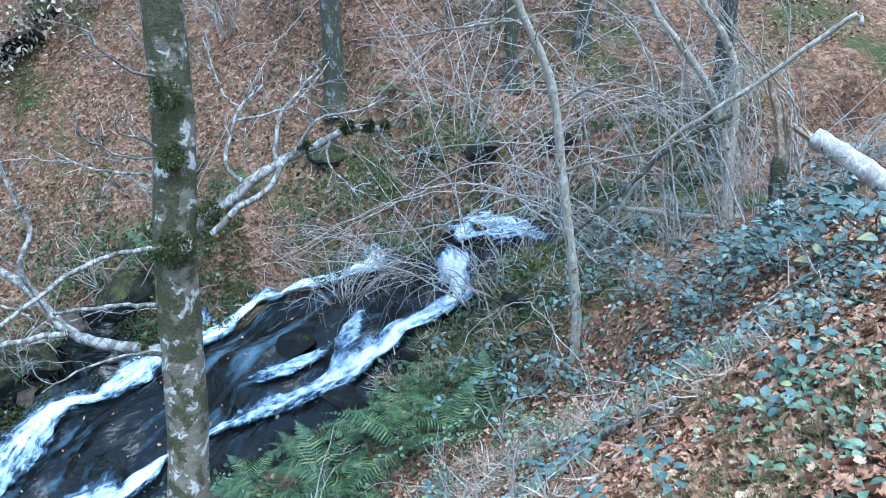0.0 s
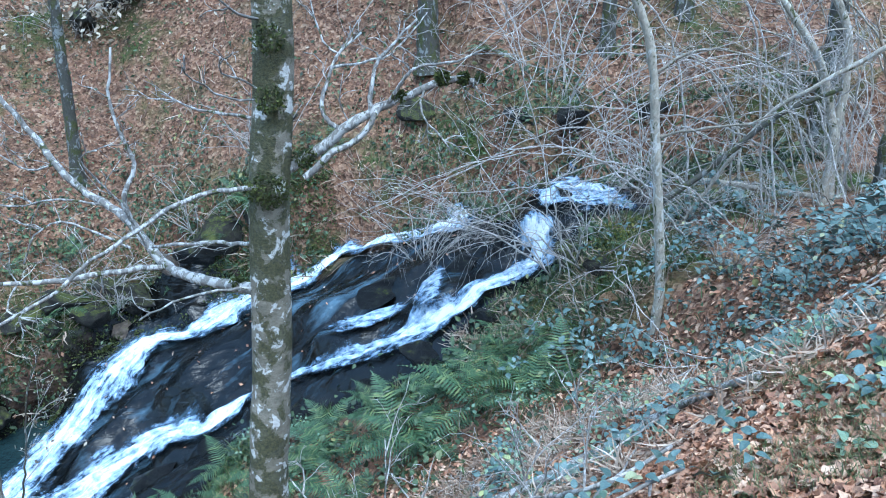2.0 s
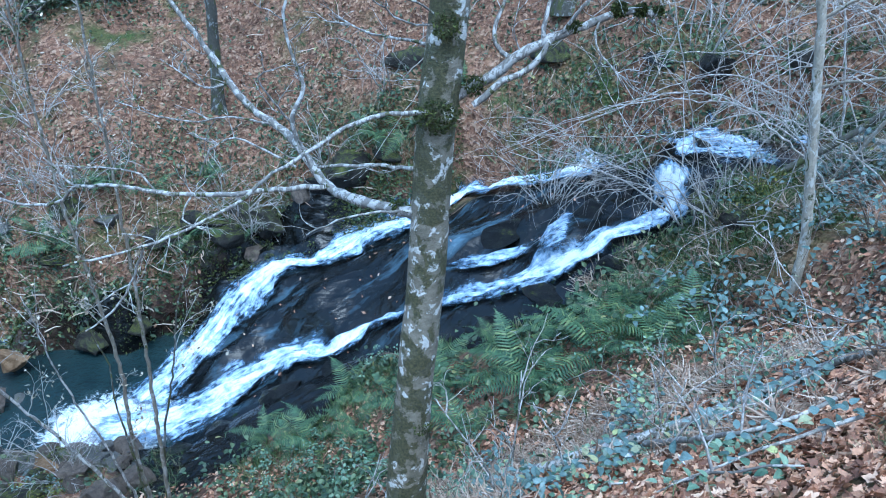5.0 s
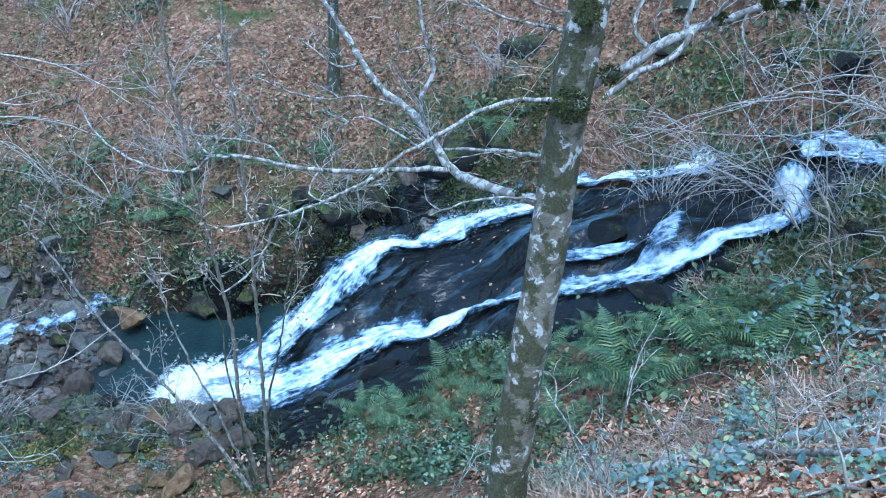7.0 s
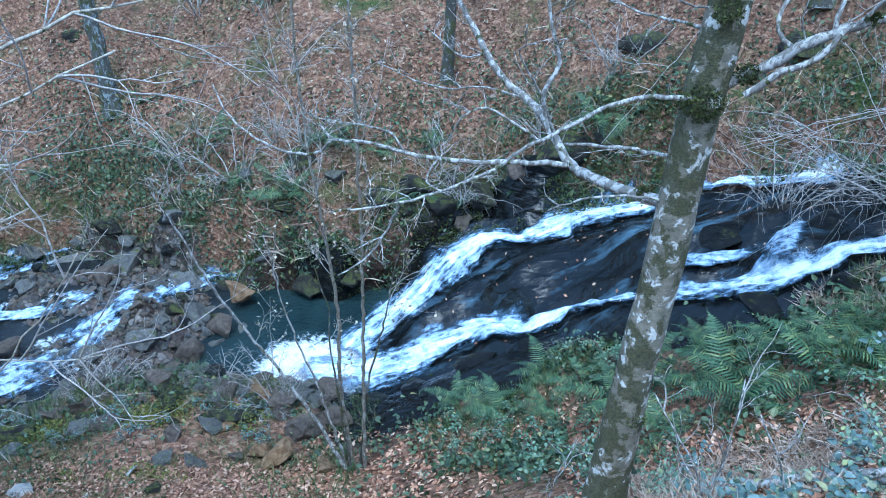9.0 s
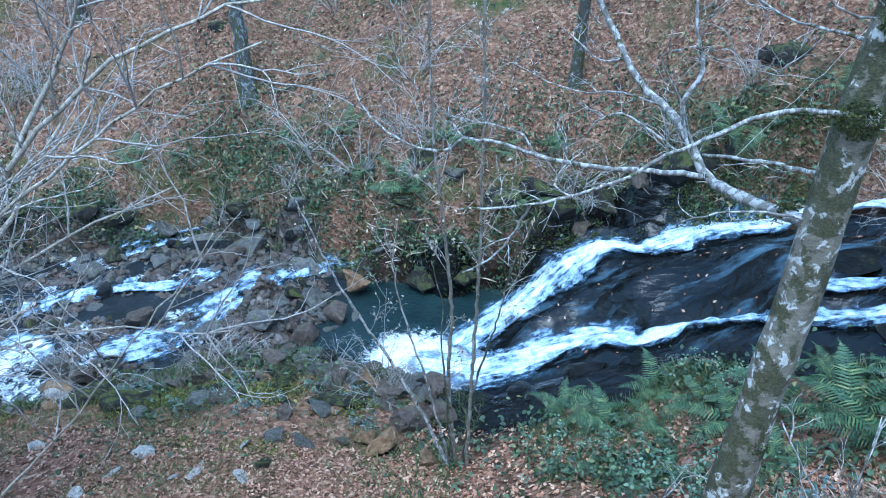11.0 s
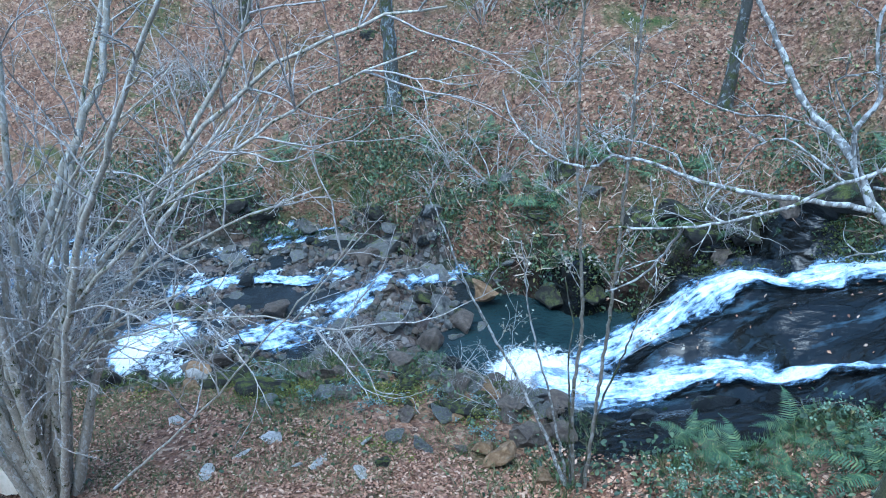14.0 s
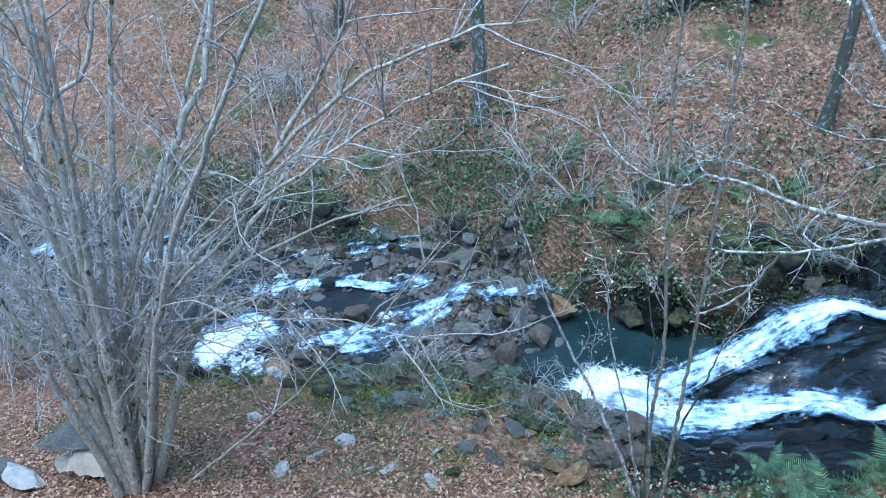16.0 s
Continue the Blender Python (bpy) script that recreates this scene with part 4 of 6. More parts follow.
# ---- the lichened beech on the near bank ----
def near_beech():
    rng = np.random.default_rng(5)
    foot = (0.22, 4.46, ground_at(0.22, 4.46) - 0.15)
    root = thing("beech_tree", foot, "slender lichen-spotted beech with moss on its trunk and pale bare branches", "tree")
    g = Geo()
    line = curve([foot, (0.27, 4.5, 0.1), (0.352, 4.567, 0.974), (0.447, 4.65, 1.74), (0.514, 4.69, 2.73), (0.62, 4.76, 3.6), (0.66, 4.8, 4.6),
                  (0.75, 4.85, 6.2), (0.7, 4.95, 8.5), (0.8, 5.0, 11)], 0.06)
    rad = np.interp(line[:, 2], (-1.2, -0.4, 0.3, 1, 3, 4.5, 8, 11), (0.24, 0.17, 0.145, 0.132, 0.125, 0.115, 0.07, 0.02))
    rad = rad * (1 + 0.05 * fractal(line[:, 2], line[:, 2] * 0, 0.3, 3, 3))
    g.tube(line, rad, 20)
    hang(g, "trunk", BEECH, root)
    limbs = [
        ("l", [(0.45, 4.6, 2.19), (0.31, 4.9, 2.11), (0.03, 5.17, 2.1), (-0.13, 5.45, 2.09), (-0.25, 5.57, 2.22), (-0.34, 5.69, 2.35), (-0.47, 5.81, 2.46),
               (-0.65, 5.93, 2.57), (-0.8, 6.04, 2.75), (-0.9, 6.16, 2.89), (-1.06, 6.28, 3.12), (-1.26, 6.4, 3.39), (-1.5, 6.5, 3.7)], 0.045, 0.013, 14),
        ("l", [(-0.33, 5.68, 2.34), (-0.35, 5.66, 2.57), (-0.26, 5.72, 2.77), (-0.33, 5.78, 3.0), (-0.36, 5.84, 3.22), (-0.3, 5.9, 3.55)], 0.02, 0.008, 8),
        ("l", [(-0.13, 5.44, 2.09), (-0.44, 5.53, 2.06), (-0.78, 5.6, 2.02), (-1.13, 5.68, 2.01), (-1.4, 5.75, 2.02), (-1.67, 5.83, 2.05), (-1.98, 5.9, 2.04),
               (-2.11, 5.95, 1.92), (-2.31, 6.0, 1.87), (-2.55, 6.05, 1.91), (-2.78, 6.1, 2.03), (-2.94, 6.15, 2.18), (-3.03, 6.2, 2.38)], 0.021, 0.007, 9),
        ("l", [(-1.98, 5.9, 2.04), (-2.09, 5.95, 2.13), (-2.19, 6.0, 2.25)], 0.009, 0.005, 3),
        ("l", [(0.5, 4.62, 2.88), (0.16, 4.53, 2.91), (-0.07, 4.47, 2.86), (-0.26, 4.4, 2.77), (-0.49, 4.33, 2.67), (-0.75, 4.27, 2.5), (-1.01, 4.2, 2.41),
               (-1.23, 4.13, 2.36), (-1.42, 4.07, 2.35), (-1.62, 4.0, 2.34)], 0.016, 0.006, 4),
        ("l", [(-1.23, 4.13, 2.36), (-1.34, 4.17, 2.11), (-1.45, 4.13, 1.97), (-1.62, 4.1, 1.87)], 0.008, 0.005, 3),
        ("l", [(0.49, 4.66, 2.48), (0.27, 4.9, 2.43), (0.0, 5.1, 2.38), (-0.21, 5.3, 2.31)], 0.015, 0.010, 2),
        ("l", [(0.36, 4.66, 2.2), (0.09, 4.7, 2.2), (-0.13, 4.7, 2.16), (-0.33, 4.7, 2.08)], 0.010, 0.005, 1),
        ("l", [(-0.8, 6.04, 2.73), (-0.98, 6.1, 2.69), (-1.16, 6.2, 2.79), (-1.3, 6.3, 2.87)], 0.009, 0.004, 4),
        ("l", [(-0.36, 5.5, 2.24), (-0.62, 5.6, 2.37), (-0.78, 5.6, 2.45), (-0.95, 5.6, 2.38), (-1.05, 5.6, 2.18)], 0.010, 0.005, 3),
        ("l", [(-0.47, 5.8, 2.46), (-0.79, 5.9, 2.51), (-1.15, 6.0, 2.47), (-1.47, 6.1, 2.54), (-1.66, 6.2, 2.6)], 0.009, 0.004, 5),
        ("l", [(-1.4, 5.77, 2.01), (-1.49, 5.8, 2.14), (-1.75, 5.8, 2.22), (-1.97, 5.8, 2.22), (-2.06, 5.8, 2.12)], 0.008, 0.004, 4),
        ("l", [(-1.13, 5.68, 2.01), (-1.21, 5.58, 1.86), (-1.02, 5.4, 1.83)], 0.008, 0.005, 2),
        ("l", [(-0.26, 5.55, 2.22), (-0.38, 5.45, 2.6), (-0.51, 5.4, 2.81), (-0.56, 5.35, 2.94), (-0.45, 5.3, 3.01)], 0.010, 0.005, 4),
        ("l", [(0.58, 4.75, 3.24), (0.32, 4.97, 3.26), (0.15, 5.18, 3.26), (-0.02, 5.4, 3.31)], 0.012, 0.005, 4),
        ("r", [(0.6, 4.7, 2.93), (0.85, 4.67, 3.07), (0.98, 4.63, 3.18), (1.19, 4.58, 3.31), (1.39, 4.54, 3.39), (1.59, 4.5, 3.47), (1.81, 4.45, 3.46)], 0.038, 0.018, 6),
        ("r", [(0.72, 4.56, 2.93), (0.9, 4.54, 3.08), (1.04, 4.53, 3.13), (1.13, 4.53, 3.24), (1.19, 4.56, 3.31)], 0.022, 0.017, 1),
        ("r", [(0.98, 4.63, 3.18), (0.88, 4.7, 3.27), (0.9, 4.75, 3.39), (0.97, 4.8, 3.53), (1.05, 4.85, 3.63), (1.19, 4.9, 3.71)], 0.016, 0.007, 5),
        ("r", [(1.15, 4.58, 3.29), (1.17, 4.61, 3.46), (1.24, 4.67, 3.59), (1.37, 4.74, 3.69), (1.52, 4.8, 3.79)], 0.015, 0.006, 6),
        ("r", [(1.24, 4.56, 3.33), (1.37, 4.45, 3.55), (1.5, 4.4, 3.59), (1.62, 4.35, 3.61), (1.77, 4.3, 3.68)], 0.012, 0.005, 5),
        ("r", [(1.47, 4.52, 3.42), (1.41, 4.4, 3.3), (1.49, 4.35, 3.2), (1.57, 4.3, 3.08)], 0.008, 0.004, 4),
        ("r", [(0.97, 4.8, 3.53), (1.16, 4.92, 3.52), (1.42, 5.05, 3.55), (1.62, 5.17, 3.68), (1.75, 5.3, 3.76)], 0.010, 0.004, 4),
        ("r", [(1.03, 4.84, 3.6), (0.96, 4.97, 3.66), (0.93, 5.08, 3.85), (0.92, 5.2, 3.96)], 0.008, 0.004, 3),
        ("r", [(0.6, 4.74, 3.36), (0.34, 4.69, 3.41), (0.21, 4.62, 3.5), (0.11, 4.56, 3.6), (0.12, 4.5, 3.7)], 0.008, 0.004, 2),
        ("r", [(0.6, 4.75, 3.39), (0.39, 4.63, 3.53), (0.3, 4.52, 3.59), (0.29, 4.4, 3.7)], 0.008, 0.004, 2),
        ("r", [(0.62, 4.75, 3.82), (0.43, 4.63, 3.89), (0.31, 4.52, 3.99), (0.23, 4.4, 4.09)], 0.010, 0.005, 4),
    ]
    for _, pts, r0, r1, n in limbs:
        g, twigs = Geo(), Geo()
        line = limb(g, pts, r0, r1, rng, 8, 0.004, 0.06)
        branch = hang(g, "branch", PALE_BARK, root, "pale lichen-covered branch")
        side_twigs(twigs, line, n, 0.32, 0.0045, rng, None, 0.35, 1, 0.3, 0.6)
        spray(branch, twigs, PALE_BARK, root)
    crown = Geo()
    for z in np.linspace(5.5, 10.5, 16):
        a = rng.uniform(0, 6.3)
        sprout(crown, (0.7, 4.85, z), (math.cos(a), math.sin(a), 0.7), 2.6, 0.03, rng, 2, 0, 0.4, 5)
    hang(crown, "crown", PALE_BARK, root)
    moss = Geo()
    spots = [((0.50, 4.58, 2.87), 0.13, 900), ((0.58, 4.62, 3.75), 0.10, 350), ((0.56, 4.60, 3.4), 0.09, 300), ((1.58, 4.5, 3.485), 0.042, 700), ((1.7, 4.47, 3.48), 0.036, 600), ((1.8, 4.45, 3.475), 0.03, 300), ((1.33, 4.55, 3.385), 0.036, 300),
             ((0.3, 4.9, 2.14), 0.055, 240), ((0.75, 4.66, 3.03), 0.07, 300), ((0.36, 4.45, 0.6), 0.1, 300)]
    for c, r, n in spots:
        d = rng.normal(0, 1, (n, 3))
        d /= np.linalg.norm(d, axis=1, keepdims=True)
        p = np.array(c) + d * r * rng.uniform(0.6, 1.05, (n, 1)) * np.array((1, 0.8, 0.9))
        scatter(moss, SMALL_LEAF, p, turned(n, rng, 1.2), rng.uniform(0.015, 0.035, n))
    hang(moss, "moss", MOSS, root, "dark green moss cushions")


near_beech()


# ---- sapling stems by the pool ----
def pool_saplings():
    rng = np.random.default_rng(9)
    x, y = -2.6, 8.7
    foot = (x, y, ground_at(x, y) - 0.1)
    root = thing("sapling_clump", foot, "clump of thin bare sapling stems with withered leaves beside the pool", "sapling")
    stems = [
        ([foot, (-2.72, 8.71, -2.75), (-2.69, 8.71, -1.44), (-2.8, 8.71, -0.35), (-2.9, 8.71, 0.57), (-2.97, 8.71, 1.61), (-2.99, 8.71, 2.43), (-3.0, 8.71, 3.6)], 0.032, 0.011, 13, SAPLING_BARK),
        ([(-2.44, 8.68, foot[2]), (-2.37, 8.67, -2.12), (-2.33, 8.68, -0.72), (-2.33, 8.69, 1.02), (-2.35, 8.7, 2.26), (-2.36, 8.71, 3.7)], 0.03, 0.011, 18, SAPLING_BARK),
        ([(-2.64, 8.61, foot[2]), (-3.12, 8.51, -3.06), (-3.74, 8.41, -1.81), (-4.12, 8.31, -1.06), (-4.41, 8.21, -0.22), (-4.66, 8.11, 0.45)], 0.032, 0.009, 4, PALE_BARK),
        ([(-2.68, 8.71, foot[2]), (-2.97, 8.63, -2.9), (-3.31, 8.56, -1.63), (-3.43, 8.48, -0.81), (-3.47, 8.41, -0.21)], 0.022, 0.007, 3, PALE_BARK),
        ([(-2.51, 8.71, foot[2]), (-2.36, 8.78, -2.8), (-2.08, 8.86, -1.6), (-1.92, 8.93, -0.77), (-1.62, 9.01, -0.06)], 0.022, 0.006, 5, DARK_BARK),
        ([(-2.62, 8.61, foot[2]), (-2.8, 8.64, -2.12), (-2.81, 8.68, -1.42), (-2.97, 8.71, -0.76)], 0.02, 0.008, 3, DARK_BARK),
    ]
    tips = []
    for pts, r0, r1, n, mat in stems:
        g, twigs = Geo(), Geo()
        line = limb(g, pts, r0, r1, rng, 7, 0.008)
        stem = hang(g, "stem", mat, root)
        side_twigs(twigs, line, n, 1.0, 0.006, rng, tips, 0.5, 2, 0.42, 0.35)
        spray(stem, twigs, TWIG, root)
    leaf = Geo()
    tips = np.array(tips)
    pick = tips[rng.choice(len(tips), min(len(tips), 1100), replace=False)]
    pick = pick + rng.normal(0, 0.03, pick.shape)
    scatter(leaf, SMALL_LEAF, pick, turned(len(pick), rng, 0.9), rng.uniform(0.03, 0.07, len(pick)))
    tagged(hang(leaf, "foliage", DRY_LEAF, root, "withered pale leaves"), kind="stuff")


pool_saplings()


# ---- the hazel bush on the near bank ----
def hazel_bush():
    rng = np.random.default_rng(14)
    x, y = -9.9, 5.6
    z = ground_at(x, y) - 0.1
    root = thing("hazel_bush", (x, y, z), "large many-stemmed bare grey hazel bush beside stacked stones", "bush")
    fixed = [
        ([(-9.92, 5.62, z), (-9.29, 5.85, -1.78), (-8.41, 6.22, -0.65), (-7.5, 6.61, 0.51), (-7.01, 6.76, 1.14), (-6.57, 6.89, 1.55), (-5.97, 7.1, 2.07), (-5.37, 7.31, 2.37), (-4.79, 7.51, 2.6), (-4.18, 7.73, 2.73)], 0.07, 0.012, 20),
        ([(-9.88, 5.64, z), (-8.99, 5.86, -1.69), (-7.83, 6.23, -0.18), (-6.85, 6.51, 0.76), (-5.86, 6.78, 1.53), (-5.08, 6.94, 2.01), (-4.26, 7.11, 2.39)], 0.05, 0.009, 16),
        ([(-7.12, 6.74, 1.05), (-6.78, 7.0, 1.68), (-6.51, 7.1, 2.13), (-6.2, 7.05, 2.61), (-5.96, 6.95, 3.3)], 0.035, 0.015, 6),
        ([(-10.07, 5.53, z), (-9.94, 5.61, -0.94), (-9.94, 5.61, 0.85), (-9.82, 5.68, 1.47), (-9.38, 5.92, 1.85), (-9.14, 6.06, 2.38), (-8.94, 6.18, 3.4)], 0.06, 0.025, 16),
        ([(-9.9, 5.63, z), (-9.35, 6.04, -0.99), (-9.06, 6.3, -0.01), (-8.67, 6.62, 0.97), (-8.4, 6.87, 1.57), (-8.28, 7.03, 2.08), (-8.15, 7.2, 3.4)], 0.085, 0.035, 16),
        ([(-9.62, 5.79, -2.9), (-8.79, 6.03, -1.91), (-7.78, 6.38, -1.37), (-6.72, 6.75, -1.17), (-5.72, 7.09, -1.26), (-5.12, 7.2, -1.22)], 0.022, 0.006, 10),
        ([(-9.1, 6.1, z + 0.1), (-7.3, 6.53, -2.66), (-6.24, 6.56, -1.38), (-5.32, 6.51, -0.27), (-4.61, 6.34, 0.63)], 0.02, 0.007, 6),
    ]
    for i in range(17):
        # fan of stems: most rise steeply, the outer ones lean out
        a, out = rng.uniform(0, 2 * math.pi), rng.uniform(0.1, 1.0)
        tall = rng.uniform(5.0, 9.0)
        bx, by = x + 0.22 + 0.2 * math.cos(a) * out, y + 0.1 + 0.3 * math.sin(a) * out
        lx, ly = math.cos(a) * out * tall * 0.5 + 0.8, math.sin(a) * out * tall * 0.35 + 0.2
        pts = [(bx, by, z), (bx + lx * 0.14, by + ly * 0.14, z + tall * 0.22), (bx + lx * 0.4, by + ly * 0.4, z + tall * 0.55), (bx + lx, by + ly, z + tall)]
        fixed.append((pts, rng.uniform(0.05, 0.1), 0.018, 8))
    for i in range(7):
        # long stems arching out over the shore
        up, out = rng.uniform(3.5, 7.0), rng.uniform(2.2, 5.2)
        pts = [(x + 0.03 * i, y + 0.1, z), (x + out * 0.12, y + out * 0.05, z + up * 0.42), (x + out * 0.5, y + out * 0.18, z + up * 0.85), (x + out, y + out * rng.uniform(0.15, 0.4), z + up * 1.1)]
        fixed.append((pts, rng.uniform(0.03, 0.055), 0.009, 9))
    tips = []
    for pts, r0, r1, n in fixed:
        g, twigs = Geo(), Geo()
        line = limb(g, pts, r0, r1, rng, 8, 0.014, 0.3)
        stem = hang(g, "stem", GREY_BARK, root)
        side_twigs(twigs, line, n, 2.1, 0.014, rng, tips, 0.3, 2, 0.25, 0.4)
        spray(stem, twigs, TWIG, root)
    leaf = Geo()
    tips = np.array(tips)
    pick = tips[rng.choice(len(tips), min(len(tips), 700), replace=False)]
    scatter(leaf, SMALL_LEAF, pick, turned(len(pick), rng, 0.9), rng.uniform(0.03, 0.08, len(pick)))
    tagged(hang(leaf, "foliage", DRY_LEAF, root, "few withered leaves"), kind="stuff")


hazel_bush()


# ---- trunks on the far slope and by the stream ----
def bare_tree(place, lean, tall, r0, bark, label, seed, first=3.5, count=14, name="tree"):
    rng = np.random.default_rng(seed)
    x, y = place
    z = ground_at(x, y) - 0.2
    root = thing(name, (x, y, z), label, "tree")
    g = Geo()
    pts = [(x, y, z), (x + lean[0] * 0.2, y + lean[1] * 0.2, z + tall * 0.25), (x + lean[0] * 0.55, y + lean[1] * 0.55, z + tall * 0.6), (x + lean[0], y + lean[1], z + tall)]
    line = curve(pts, 0.2, 0.012, rng)
    h = (line[:, 2] - z) / tall
    g.tube(line, np.interp(h, (0, 0.03, 0.1, 1), (r0 * 1.7, r0 * 1.2, r0, r0 * 0.2)), 12)
    hang(g, "trunk", bark, root)
    crown = Geo()
    for j in range(count):
        i = min(len(line) - 2, int(len(line) * rng.uniform(first / tall, 0.98)))
        a = rng.uniform(0, 6.3)
        sprout(crown, line[i], (math.cos(a), math.sin(a), 0.5), tall * rng.uniform(0.14, 0.26), r0 * 0.3, rng, 2, 0.0, 0.5, 4)
    tagged(hang(crown, "crown", TWIG, root), kind="stuff")
    return root


FAR_LABEL = "dark mossy trunk on the leaf-covered far slope"
bare_tree((5.23, 15.48), (-0.1, 0.3), 14, 0.2, DARK_BARK, FAR_LABEL, 31)
bare_tree((-10.99, 19.79), (-1.3, 0.5), 15, 0.2, BLUE_BARK, "blue-grey lichened trunk leaning on the far slope", 32)
bare_tree((-1.95, 18.49), (0.6, 0.2), 12, 0.13, DARK_BARK, FAR_LABEL, 33)
bare_tree((8.11, 13.41), (-0.1, 0.2), 11, 0.13, DARK_BARK, FAR_LABEL, 34, 1.6)
bare_tree((9.85, 13.54), (0.2, 0.2), 12, 0.15, DARK_BARK, FAR_LABEL, 35, 2.0)
bare_tree((11.0, 10.8), (-0.1, 0.1), 13, 0.17, DARK_BARK, "thick moss-grown trunk behind the brambles", 36, 3)
bare_tree((-17.4, 21.8), (0.3, 0.2), 13, 0.16, DARK_BARK, FAR_LABEL, 37, 3)
bare_tree((-5.6, 21.9), (0.3, 0.3), 12, 0.15, DARK_BARK, "ivy-grown trunk on the far slope", 38, 3)


def stream_sapling():
    rng = np.random.default_rng(41)
    foot = (5.36, 7.24, ground_at(5.36, 7.24) - 0.1)
    root = thing("sapling", foot, "tall thin grey sapling leaning over the bramble bank", "tree")
    g, tw = Geo(), Geo()
    line = limb(g, [foot, (5.36, 7.24, 0.27), (5.26, 7.29, 1.17), (5.14, 7.35, 2.07), (5.06, 7.39, 2.72), (4.97, 7.44, 3.16), (4.82, 7.51, 3.53), (4.65, 7.59, 3.94), (4.4, 7.7, 4.8), (4.2, 7.8, 6.5)], 0.068, 0.026, rng, 10, 0.004)
    hang(g, "trunk", GREY_BARK, root)
    side_twigs(tw, line, 20, 1.2, 0.009, rng, None, 0.2, 2, 0.15, 0.6)
    for pts in ([(4.66, 7.58, 3.9), (4.37, 7.65, 3.72), (3.96, 7.77, 3.67), (3.49, 7.92, 3.6), (3.04, 8.06, 3.59)],
                [(5.05, 7.39, 2.75), (5.4, 7.29, 2.99), (5.84, 7.15, 3.0), (6.35, 6.97, 2.82)],
                [(5.15, 7.34, 2.05), (5.47, 7.11, 2.18), (5.94, 6.8, 2.29), (6.33, 6.53, 2.49)]):
        g = Geo()
        line = limb(g, pts, 0.022, 0.007, rng, 6, 0.008)
        hang(g, "branch", SAPLING_BARK, root)
        side_twigs(tw, line, 9, 0.7, 0.006, rng, None, 0.2, 2, 0.1, 0.6)
    tagged(hang(tw, "twig_spray", TWIG, root), kind="stuff")


stream_sapling()


def twin_stems():
    rng = np.random.default_rng(42)
    z = ground_at(8.98, 8.5) - 0.1
    root = thing("twin_stem_tree", (8.98, 8.5, z), "grey twin-stemmed tree rising from dense brambles", "tree")
    tw = Geo()
    for pts, r in (([(8.95, 8.51, z), (8.97, 8.5, 1.28), (8.66, 8.65, 2.35), (8.26, 8.85, 3.0), (7.82, 9.07, 3.59), (7.4, 9.3, 4.6), (7.0, 9.5, 6)], 0.07),
                   ([(9.09, 8.46, z), (9.0, 8.53, 1.27), (9.02, 8.56, 2.12), (8.97, 8.63, 2.85), (8.74, 8.79, 3.37), (8.5, 8.95, 3.87), (8.2, 9.1, 6)], 0.08)):
        g = Geo()
        line = limb(g, pts, r, r * 0.4, rng, 10, 0.006)
        hang(g, "trunk", GREY_BARK, root)
        side_twigs(tw, line, 22, 1.4, 0.01, rng, None, 0.1, 2, 0.2, 0.7)
    tagged(hang(tw, "twig_spray", TWIG, root), kind="stuff")


twin_stems()


def broken_stump():
    rng = np.random.default_rng(43)
    z = ground_at(9.65, 8.08) - 0.1
    root = thing("broken_stump", (9.65, 8.08, z), "snapped tree stump with pale splintered top among brambles", "stump")
    g = Geo()
    limb(g, [(9.65, 8.08, z), (9.6, 8.1, 1.0), (9.58, 8.11, 1.5)], 0.15, 0.12, rng, 12, 0.005, 0.1)
    hang(g, "trunk", DARK_BARK, root)
    s = Geo()
    for base, tip, r in (((9.58, 8.11, 1.45), (9.08, 8.36, 3.15), 0.10), ((9.54, 8.12, 1.5), (9.25, 8.3, 2.75), 0.07), ((9.62, 8.08, 1.5), (9.4, 8.2, 2.5), 0.06), ((9.6, 8.06, 1.5), (9.52, 8.12, 2.2), 0.05)):
        line = curve([base, tuple(np.array(base) * 0.55 + np.array(tip) * 0.45 + np.array((0.06, -0.02, 0.05))), tip], 0.09, 0.008, rng)
        s.tube(line, np.linspace(r, 0.006, len(line)) ** 1.0, 6)
    tagged(hang(s, "splintered_top", SPLINTER, root, "pale splintered wood", False), kind="stuff")
    log = thing("snapped_log", (10.5, 5.98, 0.7), "bleached snapped log leaning on the stump", "log")
    g = Geo()
    limb(g, [(9.66, 7.65, 1.86), (9.81, 7.16, 1.64), (9.99, 6.65, 1.36), (10.5, 5.98, 0.86), (11.0, 5.4, ground_at(11, 5.4) + 0.1)], 0.15, 0.19, rng, 12, 0.004, 0.1)
    hang(g, "log", PALE_WOOD, log)
    s = Geo()
    for i in range(6):
        tip = np.array((9.53, 8.12, 1.98)) + rng.normal(0, 0.05, 3) + np.array((0.05, -0.25, 0.0)) * rng.random()
        s.tube(np.linspace((9.68, 7.6, 1.79), tip, 5), np.linspace(0.06, 0.008, 5), 4)
    hang(s, "splintered_top", SPLINTER, log, "", False)


broken_stump()


def loose_pole(pts, r0, r1, bark, label, seed, twigs=6, name="leaning_pole"):
    rng = np.random.default_rng(seed)
    root = thing(name, pts[0], label, "branch")
    g = Geo()
    line = limb(g, pts, r0, r1, rng, 8, 0.005)
    hang(g, "stem", bark, root)
    if twigs:
        tw = Geo()
        side_twigs(tw, line, twigs, 0.8, 0.008, rng, None, 0.1, 2, 0.1, 0.6)
        tagged(hang(tw, "twig_spray", TWIG, root), kind="stuff")


